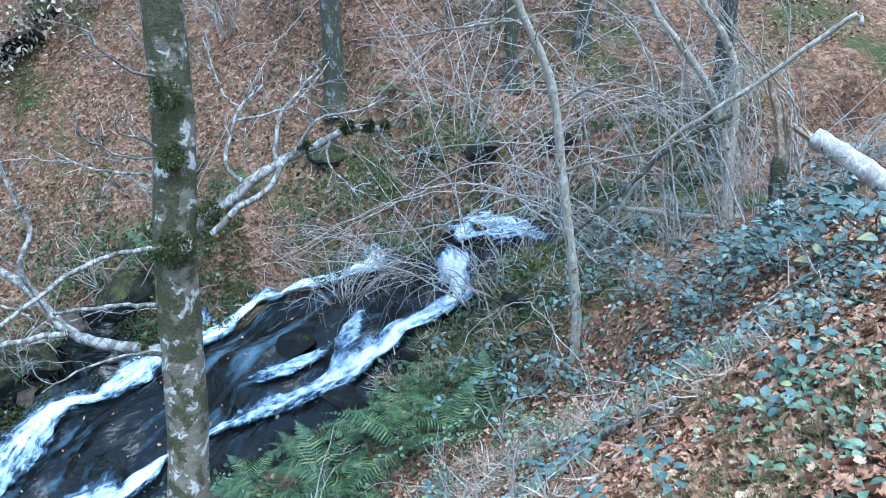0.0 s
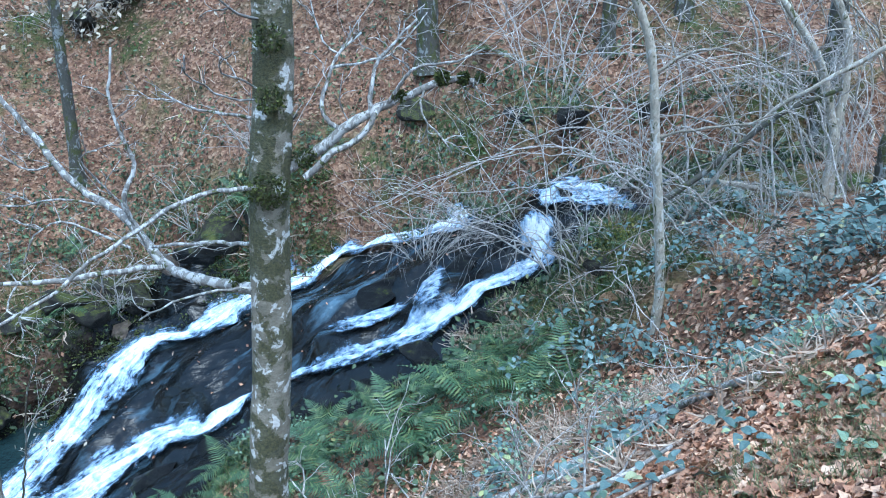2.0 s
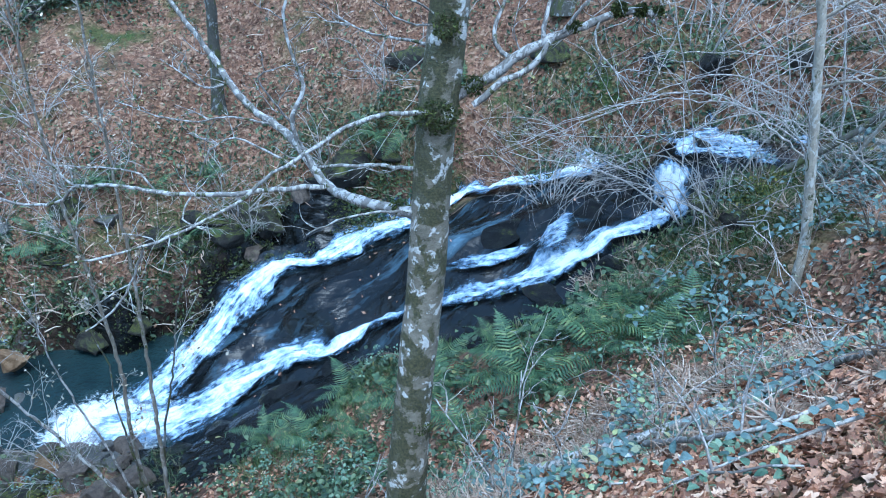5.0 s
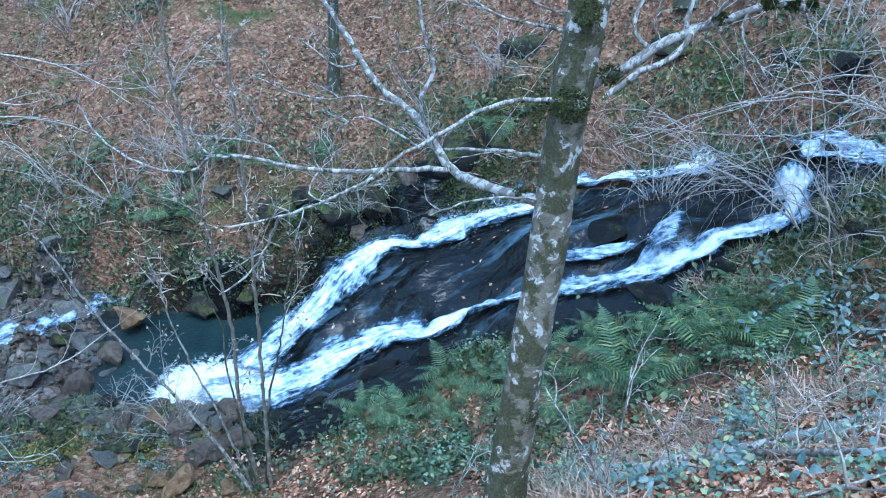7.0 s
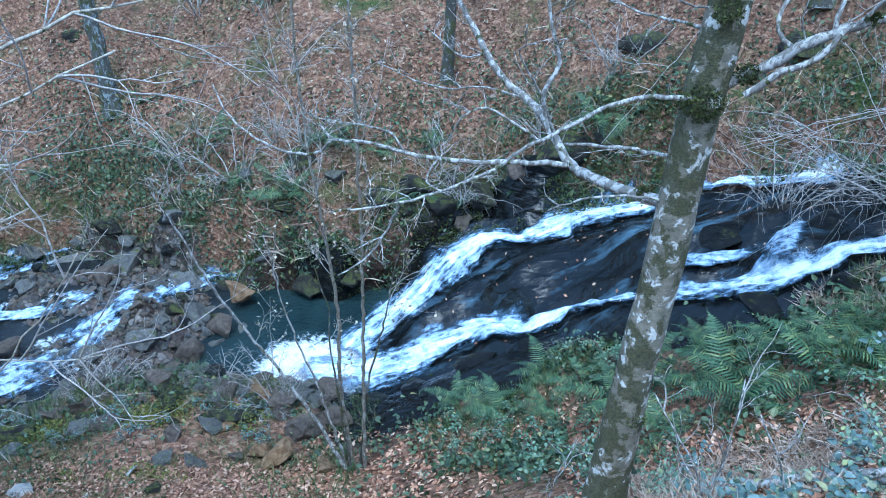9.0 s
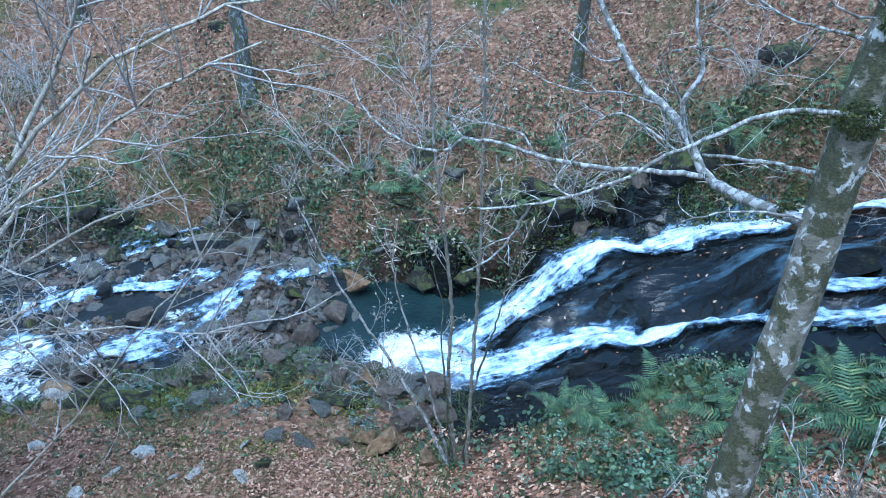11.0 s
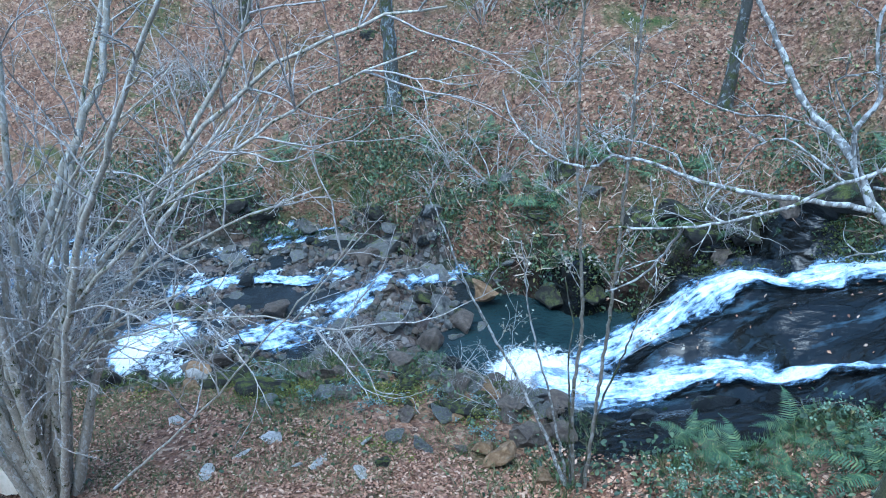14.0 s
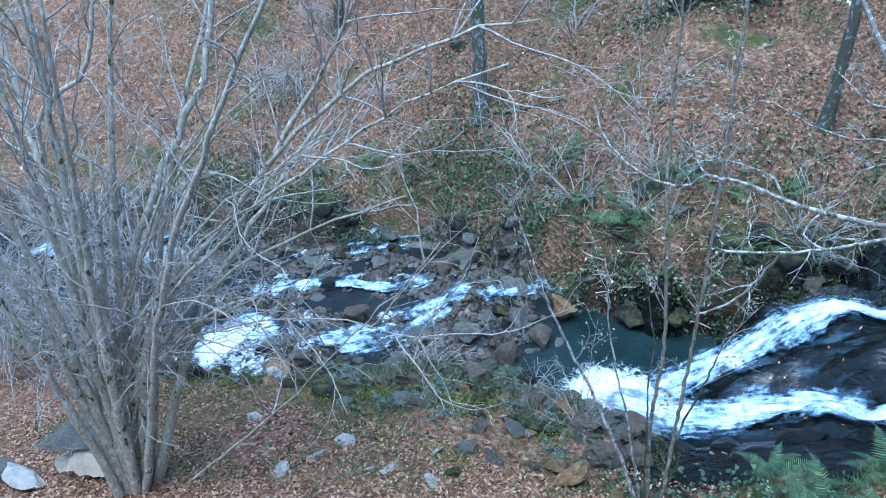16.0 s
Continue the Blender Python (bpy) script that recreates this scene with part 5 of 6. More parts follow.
loose_pole([(6.65, 9.3, -0.45), (6.98, 8.89, 0.42), (7.52, 8.39, 1.79), (7.88, 7.97, 2.3), (8.34, 7.5, 2.81), (8.74, 7.06, 3.33), (8.95, 6.76, 3.64), (8.88, 6.62, 3.52)], 0.024, 0.034, GREY_BARK,
           "long grey pole leaning across the stems", 51, 8)
loose_pole([(7.6, 9.9, 0.3), (7.85, 9.82, 0.46), (8.73, 9.21, 0.4), (9.59, 8.62, 0.36), (10.81, 7.84, 0.46), (11.2, 7.48, 0.64)], 0.05, 0.04, GREY_BARK, "fallen grey branch lying through the brambles", 52, 5, "fallen_branch")
loose_pole([(6.2, 9.0, 0.4), (6.9, 8.7, 1.0), (7.6, 8.2, 1.9), (8.2, 7.8, 2.3)], 0.05, 0.03, DARK_BARK, "mossy dead branch lodged between stems", 53, 4, "fallen_branch")
loose_pole([(-10.6, 19.72, ground_at(-10.6, 19.72) + 0.08), (-9.9, 19.6, ground_at(-9.9, 19.6) + 0.1), (-9.2, 19.75, ground_at(-9.2, 19.75) + 0.1), (-8.4, 19.7, ground_at(-8.4, 19.7) + 0.08)], 0.03, 0.018, DARK_BARK,
           "dead branch lying on fallen leaves", 54, 3, "fallen_branch")


def bank_log():
    rng = np.random.default_rng(55)
    pts = [(x, y, ground_at(x, y) + 0.09) for x, y in ((1.2, 5.0), (1.45, 4.75), (1.86, 4.4), (2.48, 4.24), (2.95, 4.05), (3.11, 3.67), (3.14, 3.2))]
    loose_pole(pts, 0.045, 0.024, PALE_BARK, "grey lichened fallen branch on the leafy bank", 56, 5, "fallen_branch")
    pts = [(x, y, ground_at(x, y) + 0.12) for x, y in ((1.89, 3.98), (1.76, 2.83), (1.99, 2.72), (2.28, 2.84))]
    loose_pole(pts, 0.025, 0.01, DRY_WOOD, "thin bleached stick on the leafy bank", 57, 3, "stick")
    for i in range(26):
        x, y = rng.uniform(0.2, 6.0), rng.uniform(2.0, 6.5)
        a, n = rng.uniform(0, 6.3), rng.uniform(0.4, 1.1)
        ends = [(x + k * n * math.cos(a), y + k * n * math.sin(a)) for k in (-0.5, 0, 0.5)]
        loose_pole([(p, q, ground_at(p, q) + rng.uniform(0.03, 0.16)) for p, q in ends], rng.uniform(0.006, 0.013), 0.004, DRY_WOOD, "thin dry stick lying on leaf litter", 60 + i, 1, "stick")


bank_log()


def tall_stalks():
    """Pale bare stalks standing on the near bank."""
    for i, (x, y, tall, dx) in enumerate(((0.95, 4.3, 1.0, -0.5), (1.25, 5.0, 1.2, 0.05), (1.4, 4.1, 0.7, -0.3), (1.05, 4.6, 0.6, 0.1), (2.2, 4.3, 0.7, -0.15), (0.0, 6.2, 0.9, 0.25), (1.9, 3.9, 0.6, 0.2), (3.2, 5.2, 0.9, -0.2))):
        z = ground_at(x, y)
        loose_pole([(x, y, z - 0.05), (x + dx * 0.3, y, z + tall * 0.4), (x + dx * 0.7, y, z + tall * 0.75), (x + dx, y + 0.05, z + tall)], 0.009, 0.005, PALE_BARK, "pale bare stalk standing on the bank", 90 + i, 2, "dry_stalk")


tall_stalks()


def overhanging_shrub():
    """Long thin branches arching from the bramble bank over the upper fall."""
    rng = np.random.default_rng(131)
    root = thing("overhanging_shrub", (8.2, 8.7, ground_at(8.2, 8.7)), "bare shrub with long thin branches arching over the upper fall", "shrub")
    tw = Geo()
    for i in range(22):
        x, y = 8.2 + rng.normal(0, 1.1), 8.7 + rng.normal(0, 0.6)
        top = rng.uniform(0.8, 3.4)
        pts = [(x, y, ground_at(x, y) - 0.1), (x - rng.uniform(0.4, 1.2), y + rng.uniform(0.0, 0.7), top), (x - rng.uniform(1.6, 2.6), y + rng.uniform(0.3, 1.2), top + rng.uniform(-0.4, 0.7)),
               (x - rng.uniform(3.0, 4.6), y + rng.uniform(0.6, 2.0), top * rng.uniform(0.2, 1.0))]
        g = Geo()
        line = limb(g, pts, rng.uniform(0.008, 0.02), 0.004, rng, 6, 0.012)
        hang(g, "branch", TWIG, root)
        side_twigs(tw, line, 6, 1.1, 0.005, rng, None, 0.1, 1, 0.25, 0.6)
    tagged(hang(tw, "twig_spray", TWIG, root), kind="stuff")
    for i in range(12):
        # branches leaning the other way, towards the far slope
        x, y = rng.uniform(8.5, 12.5), rng.uniform(8.0, 11.0)
        top = rng.uniform(1.5, 4.0)
        g = Geo()
        limb(g, [(x, y, ground_at(x, y) - 0.1), (x + rng.normal(0, 0.5), y + 0.2, top * 0.5), (x - rng.uniform(0.3, 1.5), y + 0.5, top), (x - rng.uniform(1.2, 3.5), y + 0.6, top + rng.uniform(-0.3, 0.8))], rng.uniform(0.015, 0.03), 0.006, rng, 6, 0.01)
        hang(g, "branch", GREY_BARK, root)


overhanging_shrub()


# ---- stones ----
def rock_mesh(name, material, seed, flat=1.0, level=3):
    """An angular stone about one unit across: a ball cut by planes and roughened."""
    rng = np.random.default_rng(seed)
    bm = bmesh.new()
    bmesh.ops.create_icosphere(bm, subdivisions=level, radius=0.62)
    v = np.array([p.co for p in bm.verts])
    for _ in range(16):
        n = rng.normal(0, 1, 3)
        n /= np.linalg.norm(n)
        over = v @ n - rng.uniform(0.24, 0.46)
        v = v - np.clip(over, 0, None)[:, None] * n
    v += 0.11 * np.stack([fractal(v[:, 1] + seed, v[:, 2], 0.3, 3, 1), fractal(v[:, 2] + seed, v[:, 0], 0.3, 3, 2), fractal(v[:, 0] + seed, v[:, 1], 0.3, 3, 3)], 1)
    for p, q in zip(bm.verts, v):
        p.co = (q[0], q[1], q[2] * flat)
    me = bpy.data.meshes.new(name)
    bm.to_mesh(me)
    bm.free()
    me.materials.append(material)
    me.polygons.foreach_set("use_smooth", [True] * len(me.polygons))
    me.set_sharp_from_angle(angle=radians(24))
    return me


ROCKS = {
    "wet": [rock_mesh("stone", WET_ROCK, 100 + i, 0.7) for i in range(4)],
    "grey": [rock_mesh("stone", GREY_ROCK, 110 + i, 0.65) for i in range(5)],
    "brown": [rock_mesh("stone", BROWN_ROCK, 120 + i, 0.75) for i in range(4)],
    "moss": [rock_mesh("stone", MOSS_ROCK, 130 + i, 0.7) for i in range(4)],
    "ochre": [rock_mesh("stone", OCHRE_ROCK, 140 + i, 0.6) for i in range(3)],
    "cream": [rock_mesh("stone", CREAM_ROCK, 170, 0.8)],
    "pale": [rock_mesh("stone", PALE_ROCK, 150 + i, 0.4) for i in range(3)],
}
ROCK_WORDS = {"wet": "dark wet slate stone in the stream", "grey": "angular grey schist stone", "brown": "rusty brown angular stone", "moss": "dark boulder capped with green moss",
              "ochre": "broken ochre stone with a fresh face", "pale": "flat pale grey stone on fallen leaves"}
rock_rng = np.random.default_rng(77)


def stone(kind, x, y, size, z=None, sink=0.2, stretch=(1, 1, 1), spin=None, label="", tilt=0.25, name="stone", group=""):
    ob = new(name, ROCKS[kind][rock_rng.integers(len(ROCKS[kind]))])
    z = ground_at(x, y) if z is None else z
    turn = Euler((rock_rng.normal(0, tilt), rock_rng.normal(0, tilt), rock_rng.uniform(0, 6.3) if spin is None else spin))
    ob.matrix_basis = Matrix.LocRotScale((x, y, z + size * (0.3 - sink) * stretch[2]), turn, tuple(size * s for s in stretch))
    return tagged(ob, label or ROCK_WORDS[kind], "stone", group)


# singled-out stones
stone("ochre", -6.0, 14.1, 0.78, -4.98, 0.0, (1.15, 0.8, 1.2), 0.5, "split ochre boulder beside the green pool", name="boulder")
stone("brown", -6.45, 12.2, 0.75, None, 0.0, (0.9, 0.8, 1.2), 0.2, "tall rusty block on the stone bar")
stone("grey", -7.35, 12.3, 0.8, None, 0.1, (1.2, 0.8, 0.8), 0.7, "flat grey slab lying on the stone bar")
stone("grey", -6.75, 13.4, 0.7, None, 0.1, label="grey block on the stone bar")
stone("brown", -6.2, 13.1, 0.6, None, 0.1, label="rusty block at the edge of the pool")
stone("grey", -6.3, 11.7, 0.5, None, 0.1, label="grey block on the stone bar")
stone("grey", -9.5, 15.9, 1.15, None, 0.05, (1.2, 0.9, 0.9), 0.4, "large rounded grey boulder below the far bank", name="boulder")
stone("grey", -8.05, 15.75, 0.6, None, 0.0, (1.1, 0.8, 1.1), 1.1, "pointed grey stone below the far bank")
stone("grey", -10.9, 16.6, 0.9, None, 0.05, (1.3, 0.8, 0.7), 0.3, "flat grey schist ledge below the far bank", name="boulder")
stone("brown", -10.3, 12.3, 0.62, None, 0.0, label="orange-brown stone between the riffles")
stone("ochre", -10.65, 9.95, 0.85, None, 0.05, (0.95, 0.8, 1.1), 0.5, "large tan block beside the white spill", name="boulder")
stone("pale", -10.25, 9.5, 0.4, None, 0.1, (1, 1, 1.6), label="pale block on the stream bank")
stone("ochre", -10.1, 9.2, 0.36, None, 0.1, label="small ochre stone on the stream bank")
stone("moss", -4.65, 9.85, 0.62, None, 0.15, (1.4, 0.8, 0.7), 0.2, "flat boulder covered in bright moss by the pool", name="boulder")
stone("ochre", -3.85, 8.75, 0.6, None, 0.1, (1.2, 0.8, 0.9), 0.9)
stone("ochre", -4.15, 8.95, 0.4, None, 0.1)
stone("ochre", -3.0, 8.6, 0.4, None, 0.15)
stone("brown", -3.6, 9.5, 0.7, None, 0.15)
stone("brown", -4.1, 10.35, 0.55, None, 0.2)
stone("brown", -3.2, 9.9, 0.6, None, 0.15)
stone("moss", -12.0, 9.0, 0.9, None, 0.1, (1.5, 0.7, 0.8), 0.9, name="boulder")
stone("wet", -12.3, 9.35, 0.8, None, 0.1, (1.2, 0.9, 0.9), 0.3, "dark wet boulder below the white spill", name="boulder")
stone("wet", -11.75, 9.55, 0.6, None, 0.1, label="dark wet stone below the white spill")
stone("grey", -11.3, 9.75, 0.6, None, 0.1, label="grey stone beside the white spill")
stone("moss", -11.5, 9.2, 0.5, None, 0.15)
stone("moss", -8.6, 9.3, 0.9, None, 0.12, (1.6, 0.7, 0.6), 0.3, "long low boulder covered in bright moss", name="boulder")
stone("moss", -9.5, 9.6, 0.8, None, 0.15, (1.5, 0.7, 0.6), 0.5, "low boulder covered in bright moss", name="boulder")
for sx, sy, ss in ((-7.39, 8.0, 0.46), (-6.32, 7.66, 0.44), (-7.86, 6.88, 0.42), (-5.49, 7.58, 0.4), (-7.6, 7.45, 0.3), (-6.6, 7.5, 0.28), (-9.4, 8.0, 0.4), (-5.9, 8.3, 0.36)):
    stone("pale", sx, sy, ss * 0.8, None, 0.22, (1.4, 0.75, 0.6))
# the little stack beside the hazel
hz = ground_at(-10.7, 5.6)
stone("cream", -10.58, 5.55, 0.72, hz, -0.12, (0.82, 0.75, 1.3), 0.3, "cream block of stone stacked by the hazel", 0.05)
stone("cream", -11.02, 5.42, 0.42, hz, -0.1, (0.8, 0.8, 1.4), 0.3, "small cream stone in the stack")
stone("pale", -11.1, 5.75, 0.5, hz, -0.1, (1, 0.8, 1.7), 0.3, "pale stone in the stack")
stone("grey", -10.92, 5.6, 0.95, hz + 0.66, 0.1, (1.1, 0.75, 0.4), 0.5, "flat blue-grey slab lying on the stack", 0.12)
stone("pale", -11.6, 4.95, 0.7, None, 0.1, (1.3, 0.8, 1.0))
stone("grey", -12.2, 4.9, 0.7, None, 0.1)
stone("pale", -12.6, 4.6, 0.8, None, 0.1)

# bank boulders along the cascade, clear of the white water
CHUTES = np.vstack([dense(r, 0.2) for r in (RUN_NEAR, RUN_FAR)])


def in_chute(x, y):
    return ((CHUTES[:, 0] - x) ** 2 + (CHUTES[:, 1] - y) ** 2).min() < 0.85


for bx, by, bs, kind in ((-1.3, 16.1, 1.3, "moss"), (-0.3, 15.9, 1.1, "moss"), (0.6, 15.75, 1.4, "moss"), (1.7, 15.6, 1.1, "moss"), (-2.3, 15.9, 1.2, "wet"), (-3.2, 15.7, 1.2, "moss"), (-4.3, 15.9, 1.0, "grey"),
                         (2.6, 15.0, 0.9, "moss"), (3.4, 14.3, 0.8, "wet"), (4.2, 13.6, 0.8, "wet"), (5.1, 13.2, 0.7, "moss"), (6.0, 12.6, 0.7, "wet"), (-0.9, 15.75, 1.0, "moss"), (-1.8, 15.6, 0.9, "moss"), (0.1, 15.6, 0.8, "wet"), (1.2, 15.35, 0.9, "moss"), (2.25, 16.8, 1.3, "moss"), (4.9, 14.9, 1.1, "moss"),
                         (6.9, 12.3, 1.0, "wet"), (8.3, 12.1, 0.9, "moss"), (3.05, 11.3, 0.9, "wet"), (3.2, 11.9, 1.2, "wet"), (4.3, 11.2, 0.9, "wet"),
                         (4.9, 11.7, 1.1, "wet"), (5.0, 11.0, 0.6, "wet"), (5.7, 9.5, 0.9, "moss"), (5.0, 9.2, 0.8, "moss"), (6.3, 9.7, 0.9, "moss"), (7.3, 9.6, 0.8, "grey"), (2.4, 10.15, 0.8, "wet"), (3.3, 9.7, 0.8, "wet"), (4.1, 9.65, 0.8, "wet"),
                         (1.4, 10.7, 0.9, "wet"), (0.2, 11.2, 1.0, "wet"), (-0.9, 11.2, 0.9, "wet"), (-1.9, 10.9, 0.9, "wet"), (-2.8, 10.6, 0.8, "wet"), (-5.0, 16.3, 0.9, "moss"), (-6.3, 16.4, 1.1, "grey"), (-7.2, 16.5, 0.9, "moss"),
                         (-8.3, 16.9, 1.0, "moss"), (-9.6, 17.0, 1.2, "grey"), (-10.8, 17.0, 1.3, "grey"), (-12.2, 16.7, 1.3, "grey"), (-13.4, 16.2, 1.0, "moss"), (-14.7, 15.8, 1.2, "moss"), (-16, 15.6, 1.1, "moss")):
    if by > 13 and in_chute(bx, by):
        continue
    if kind == "wet" and by > 15 and bx < -1:
        kind = "moss"
    stone(kind, bx, by, bs * rock_rng.uniform(0.6, 0.85) * (1.3 if -3 < bx < 2 and by > 15 else 1), None, 0.28 if -4.5 < bx < 1.8 and by > 15 else 0.42, (1.35, 0.9, 0.85), None, {"wet": "dark wet slate boulder at the edge of the cascade", "moss": "", "grey": "grey schist boulder on the far bank"}[kind], 0.2, "boulder", "boulders along the stream")
for i in range(44):
    bx = rock_rng.uniform(-15, 6.5)
    by = float(np.interp(bx, CHAN_X, CHAN_FAR)) + rock_rng.normal(0.2, 0.35)
    kind = ("wet", "moss", "wet", "brown", "moss")[rock_rng.integers(5)]
    if kind != "moss" and bx < -2.5:
        kind, by = "grey", by - 0.35
    if bx > 1.5:
        kind, by = "moss", by - 0.7
    if in_chute(bx, by):
        continue
    stone(kind, bx, by, rock_rng.uniform(0.3, 0.8), None, 0.2, (1.2, 0.9, 0.9), None, {"wet": "dark wet slate stone at the foot of the bank", "brown": "rusty stone at the foot of the bank"}.get(kind, ""), 0.35, "stone", "boulders along the stream")
stone("moss", 5.6, 8.95, 0.6, None, 0.12, (1.2, 0.9, 0.9), 0.4, "boulder with yellow-green moss under the brambles", name="boulder")
# yellow stones under the brambles
stone("ochre", 5.35, 8.3, 0.5, None, 0.1, (1.2, 0.8, 0.8), 0.2, "yellow lichened stone under brambles")
stone("ochre", 5.1, 8.1, 0.32, None, 0.1)
stone("ochre", 2.45, 1.75, 0.14, None, 0.05, (1.3, 0.8, 0.9), 0.9, "small ochre block of stone on the leafy bank")
# the ivy-hung outcrop and the far outcrop
for ox, oy, osz in ((-6.3, 21.9, 1.1), (-5.4, 22.1, 1.3), (-4.7, 22.0, 0.9), (-5.9, 22.6, 1.2)):
    stone("moss", ox, oy, osz, None, 0.3, (1.2, 0.8, 1.0), None, "dark rock hung with ivy on the far slope", 0.4, "outcrop")
stone("moss", -12.6, 21.6, 0.7, None, 0.35, (1.6, 0.7, 0.7), 0.4, name="outcrop")
for ox, oy, osz in ((-0.6, 22.9, 1.3), (0.3, 23.0, 1.1), (1.0, 23.3, 0.9), (-1.6, 22.7, 1.0)):
    stone("moss", ox, oy, osz, None, 0.25, (1.4, 0.8, 0.9), None, "dark rock ledge littered with pale leaves", 0.3, "outcrop")

# cobbles of the rapids, the bar and the near shore
RIFFLES = np.vstack([dense(r, 0.3) for r in (RUN_BAR, RUN_STEP, RUN_MID, RUN_BACK)])
for i in range(215):
    cx = rock_rng.uniform(-15.5, -3.6)
    cn, cf, _ = channel(np.array([cx]))
    lo, hi = float(cn[0]) - 0.8, float(cf[0]) + 0.5
    cy = rock_rng.uniform(lo, hi)
    in_pool = cx > -5.6 and cy > 11.5 and cy < 15.2
    in_run = ((RIFFLES[:, 0] - cx) ** 2 + (RIFFLES[:, 1] - cy) ** 2).min() < 0.4
    if in_pool or (in_run and rock_rng.random() < 0.85):
        continue
    kind = ("grey", "grey", "brown", "wet", "moss", "grey", "brown")[rock_rng.integers(7)]
    stone(kind, cx, cy, rock_rng.uniform(0.16, 0.62) * (1.15 if rock_rng.random() < 0.15 else 0.85), None, 0.12, (1.15, 0.95, 0.95), group="stones of the stream bed")

for i in range(110):
    cx = rock_rng.uniform(-9.5, -3.4) if i < 50 else rock_rng.uniform(-5.6, -3.2)
    cy = float(np.interp(cx, CHAN_X, CHAN_NEAR)) - abs(rock_rng.normal(0.5, 1.1))
    kind = ("brown", "moss", "ochre", "grey", "brown", "moss", "grey", "brown")[rock_rng.integers(8)]
    stone(kind, cx, cy, rock_rng.uniform(0.16, 0.46), None, 0.12, (1.2, 0.9, 0.8), group="stones of the near shore")


def pebbles():
    """Small stones strewn over bar and shore, too many to count."""
    rng = np.random.default_rng(78)
    for mat, seed, n, words in ((GREY_ROCK, 160, 2600, "grey"), (BROWN_ROCK, 161, 1900, "rusty brown")):
        me = rock_mesh("pebble", mat, seed, 0.7, 2)
        tv = np.array([v.co for v in me.vertices])
        tf = [tuple(p.vertices) for p in me.polygons]
        bpy.data.meshes.remove(me)
        x = rng.uniform(-16, -3.2, n)
        c_n, c_f, _ = channel(x)
        y = c_n - 1.0 + (c_f - c_n + 1.4) * rng.random(n)
        k = ~((x > -5.7) & (y > 11.4) & (y < 15.3))
        x, y = x[k], y[k]
        g = Geo()
        scatter(g, (tv, tf), np.stack([x, y, ground_height(x, y) + 0.02], 1), turned(len(x), rng, 0.6), 0.07 + 0.2 * rng.random(len(x)) ** 2)
        tagged(g.make("pebbles", mat, None, "", False), words + " pebbles strewn over the stream bed", "pebbles", kind="stuff")


pebbles()


# ---- ferns ----
def frond_mesh(name, seed, length=0.8):
    rng = np.random.default_rng(seed)
    g = Geo()
    n = 24
    s = np.linspace(0, 1, n)
    rise, droop = rng.uniform(0.5, 0.75), rng.uniform(0.5, 0.9)
    path = np.stack([length * s, 0.04 * np.sin(s * 3 + seed), length * (rise * s - droop * s ** 2)], 1)
    g.tube(path, np.linspace(0.006, 0.0015, n), 3)
    for i in range(3, n):
        reach = length * 0.2 * math.sin(math.pi * min(1, (0.08 + s[i]) ** 0.7)) ** 0.8 + 0.01
        for side in (-1, 1):
            r = reach * rng.uniform(0.85, 1.1)
            w = length / n * 0.62
            a = path[i]
            tip = a + np.array((0.35 * r, side * r, -0.22 * r + rng.normal(0, 0.006)))
            mid = (a + tip) / 2 + np.array((0, 0, 0.05 * r))
            g.add([a + (-w / 2, 0, 0), a + (w / 2, 0, 0), mid + (w * 0.45, 0, 0), mid - (w * 0.45, 0, 0), tip], [[0, 1, 2], [0, 2, 3], [3, 2, 4]])
    ob = g.make(name, FERN)
    me = ob.data
    bpy.data.objects.remove(ob)
    return me


FRONDS = [frond_mesh("frond", 200 + i, 0.8) for i in range(4)]
fern_rng = np.random.default_rng(23)


def fern(x, y, size, count=9, label="green fern with arching fronds"):
    root = thing("fern", (x, y, ground_at(x, y)), label, "fern", "ferns on the banks")
    for i in range(count):
        f = new("frond", FRONDS[fern_rng.integers(len(FRONDS))])
        f.parent = root
        a = 2 * math.pi * i / count + fern_rng.normal(0, 0.25)
        k = size * fern_rng.uniform(0.8, 1.25)
        f.matrix_basis = Matrix.LocRotScale((0, 0, 0.02), Euler((fern_rng.normal(0, 0.2), fern_rng.normal(-0.15, 0.25), a)), (k, k, k))


for fx, fy, fs in ((3.2, 7.9, 1.15), (2.6, 7.6, 1.2), (3.7, 8.3, 1.0), (2.2, 8.4, 1.1), (1.7, 8.9, 1.0), (2.9, 8.7, 1.0), (1.1, 8.6, 0.95), (0.4, 9.2, 0.75), (-0.6, 9.5, 0.75), (-1.1, 9.9, 0.7),
                   (0.3, 7.2, 0.7), (1.4, 7.8, 0.8), (4.2, 8.8, 0.8), (4.6, 8.2, 0.8), (0.2, 9.8, 0.8), (-0.3, 9.2, 0.85), (0.8, 9.5, 0.8), (3.7, 7.4, 1.15), (4.2, 7.6, 1.0), (2.4, 9.2, 0.9), (1.6, 9.6, 0.75)):
    fern(fx + fern_rng.normal(0, 0.12), fy + fern_rng.normal(0, 0.12), fs)
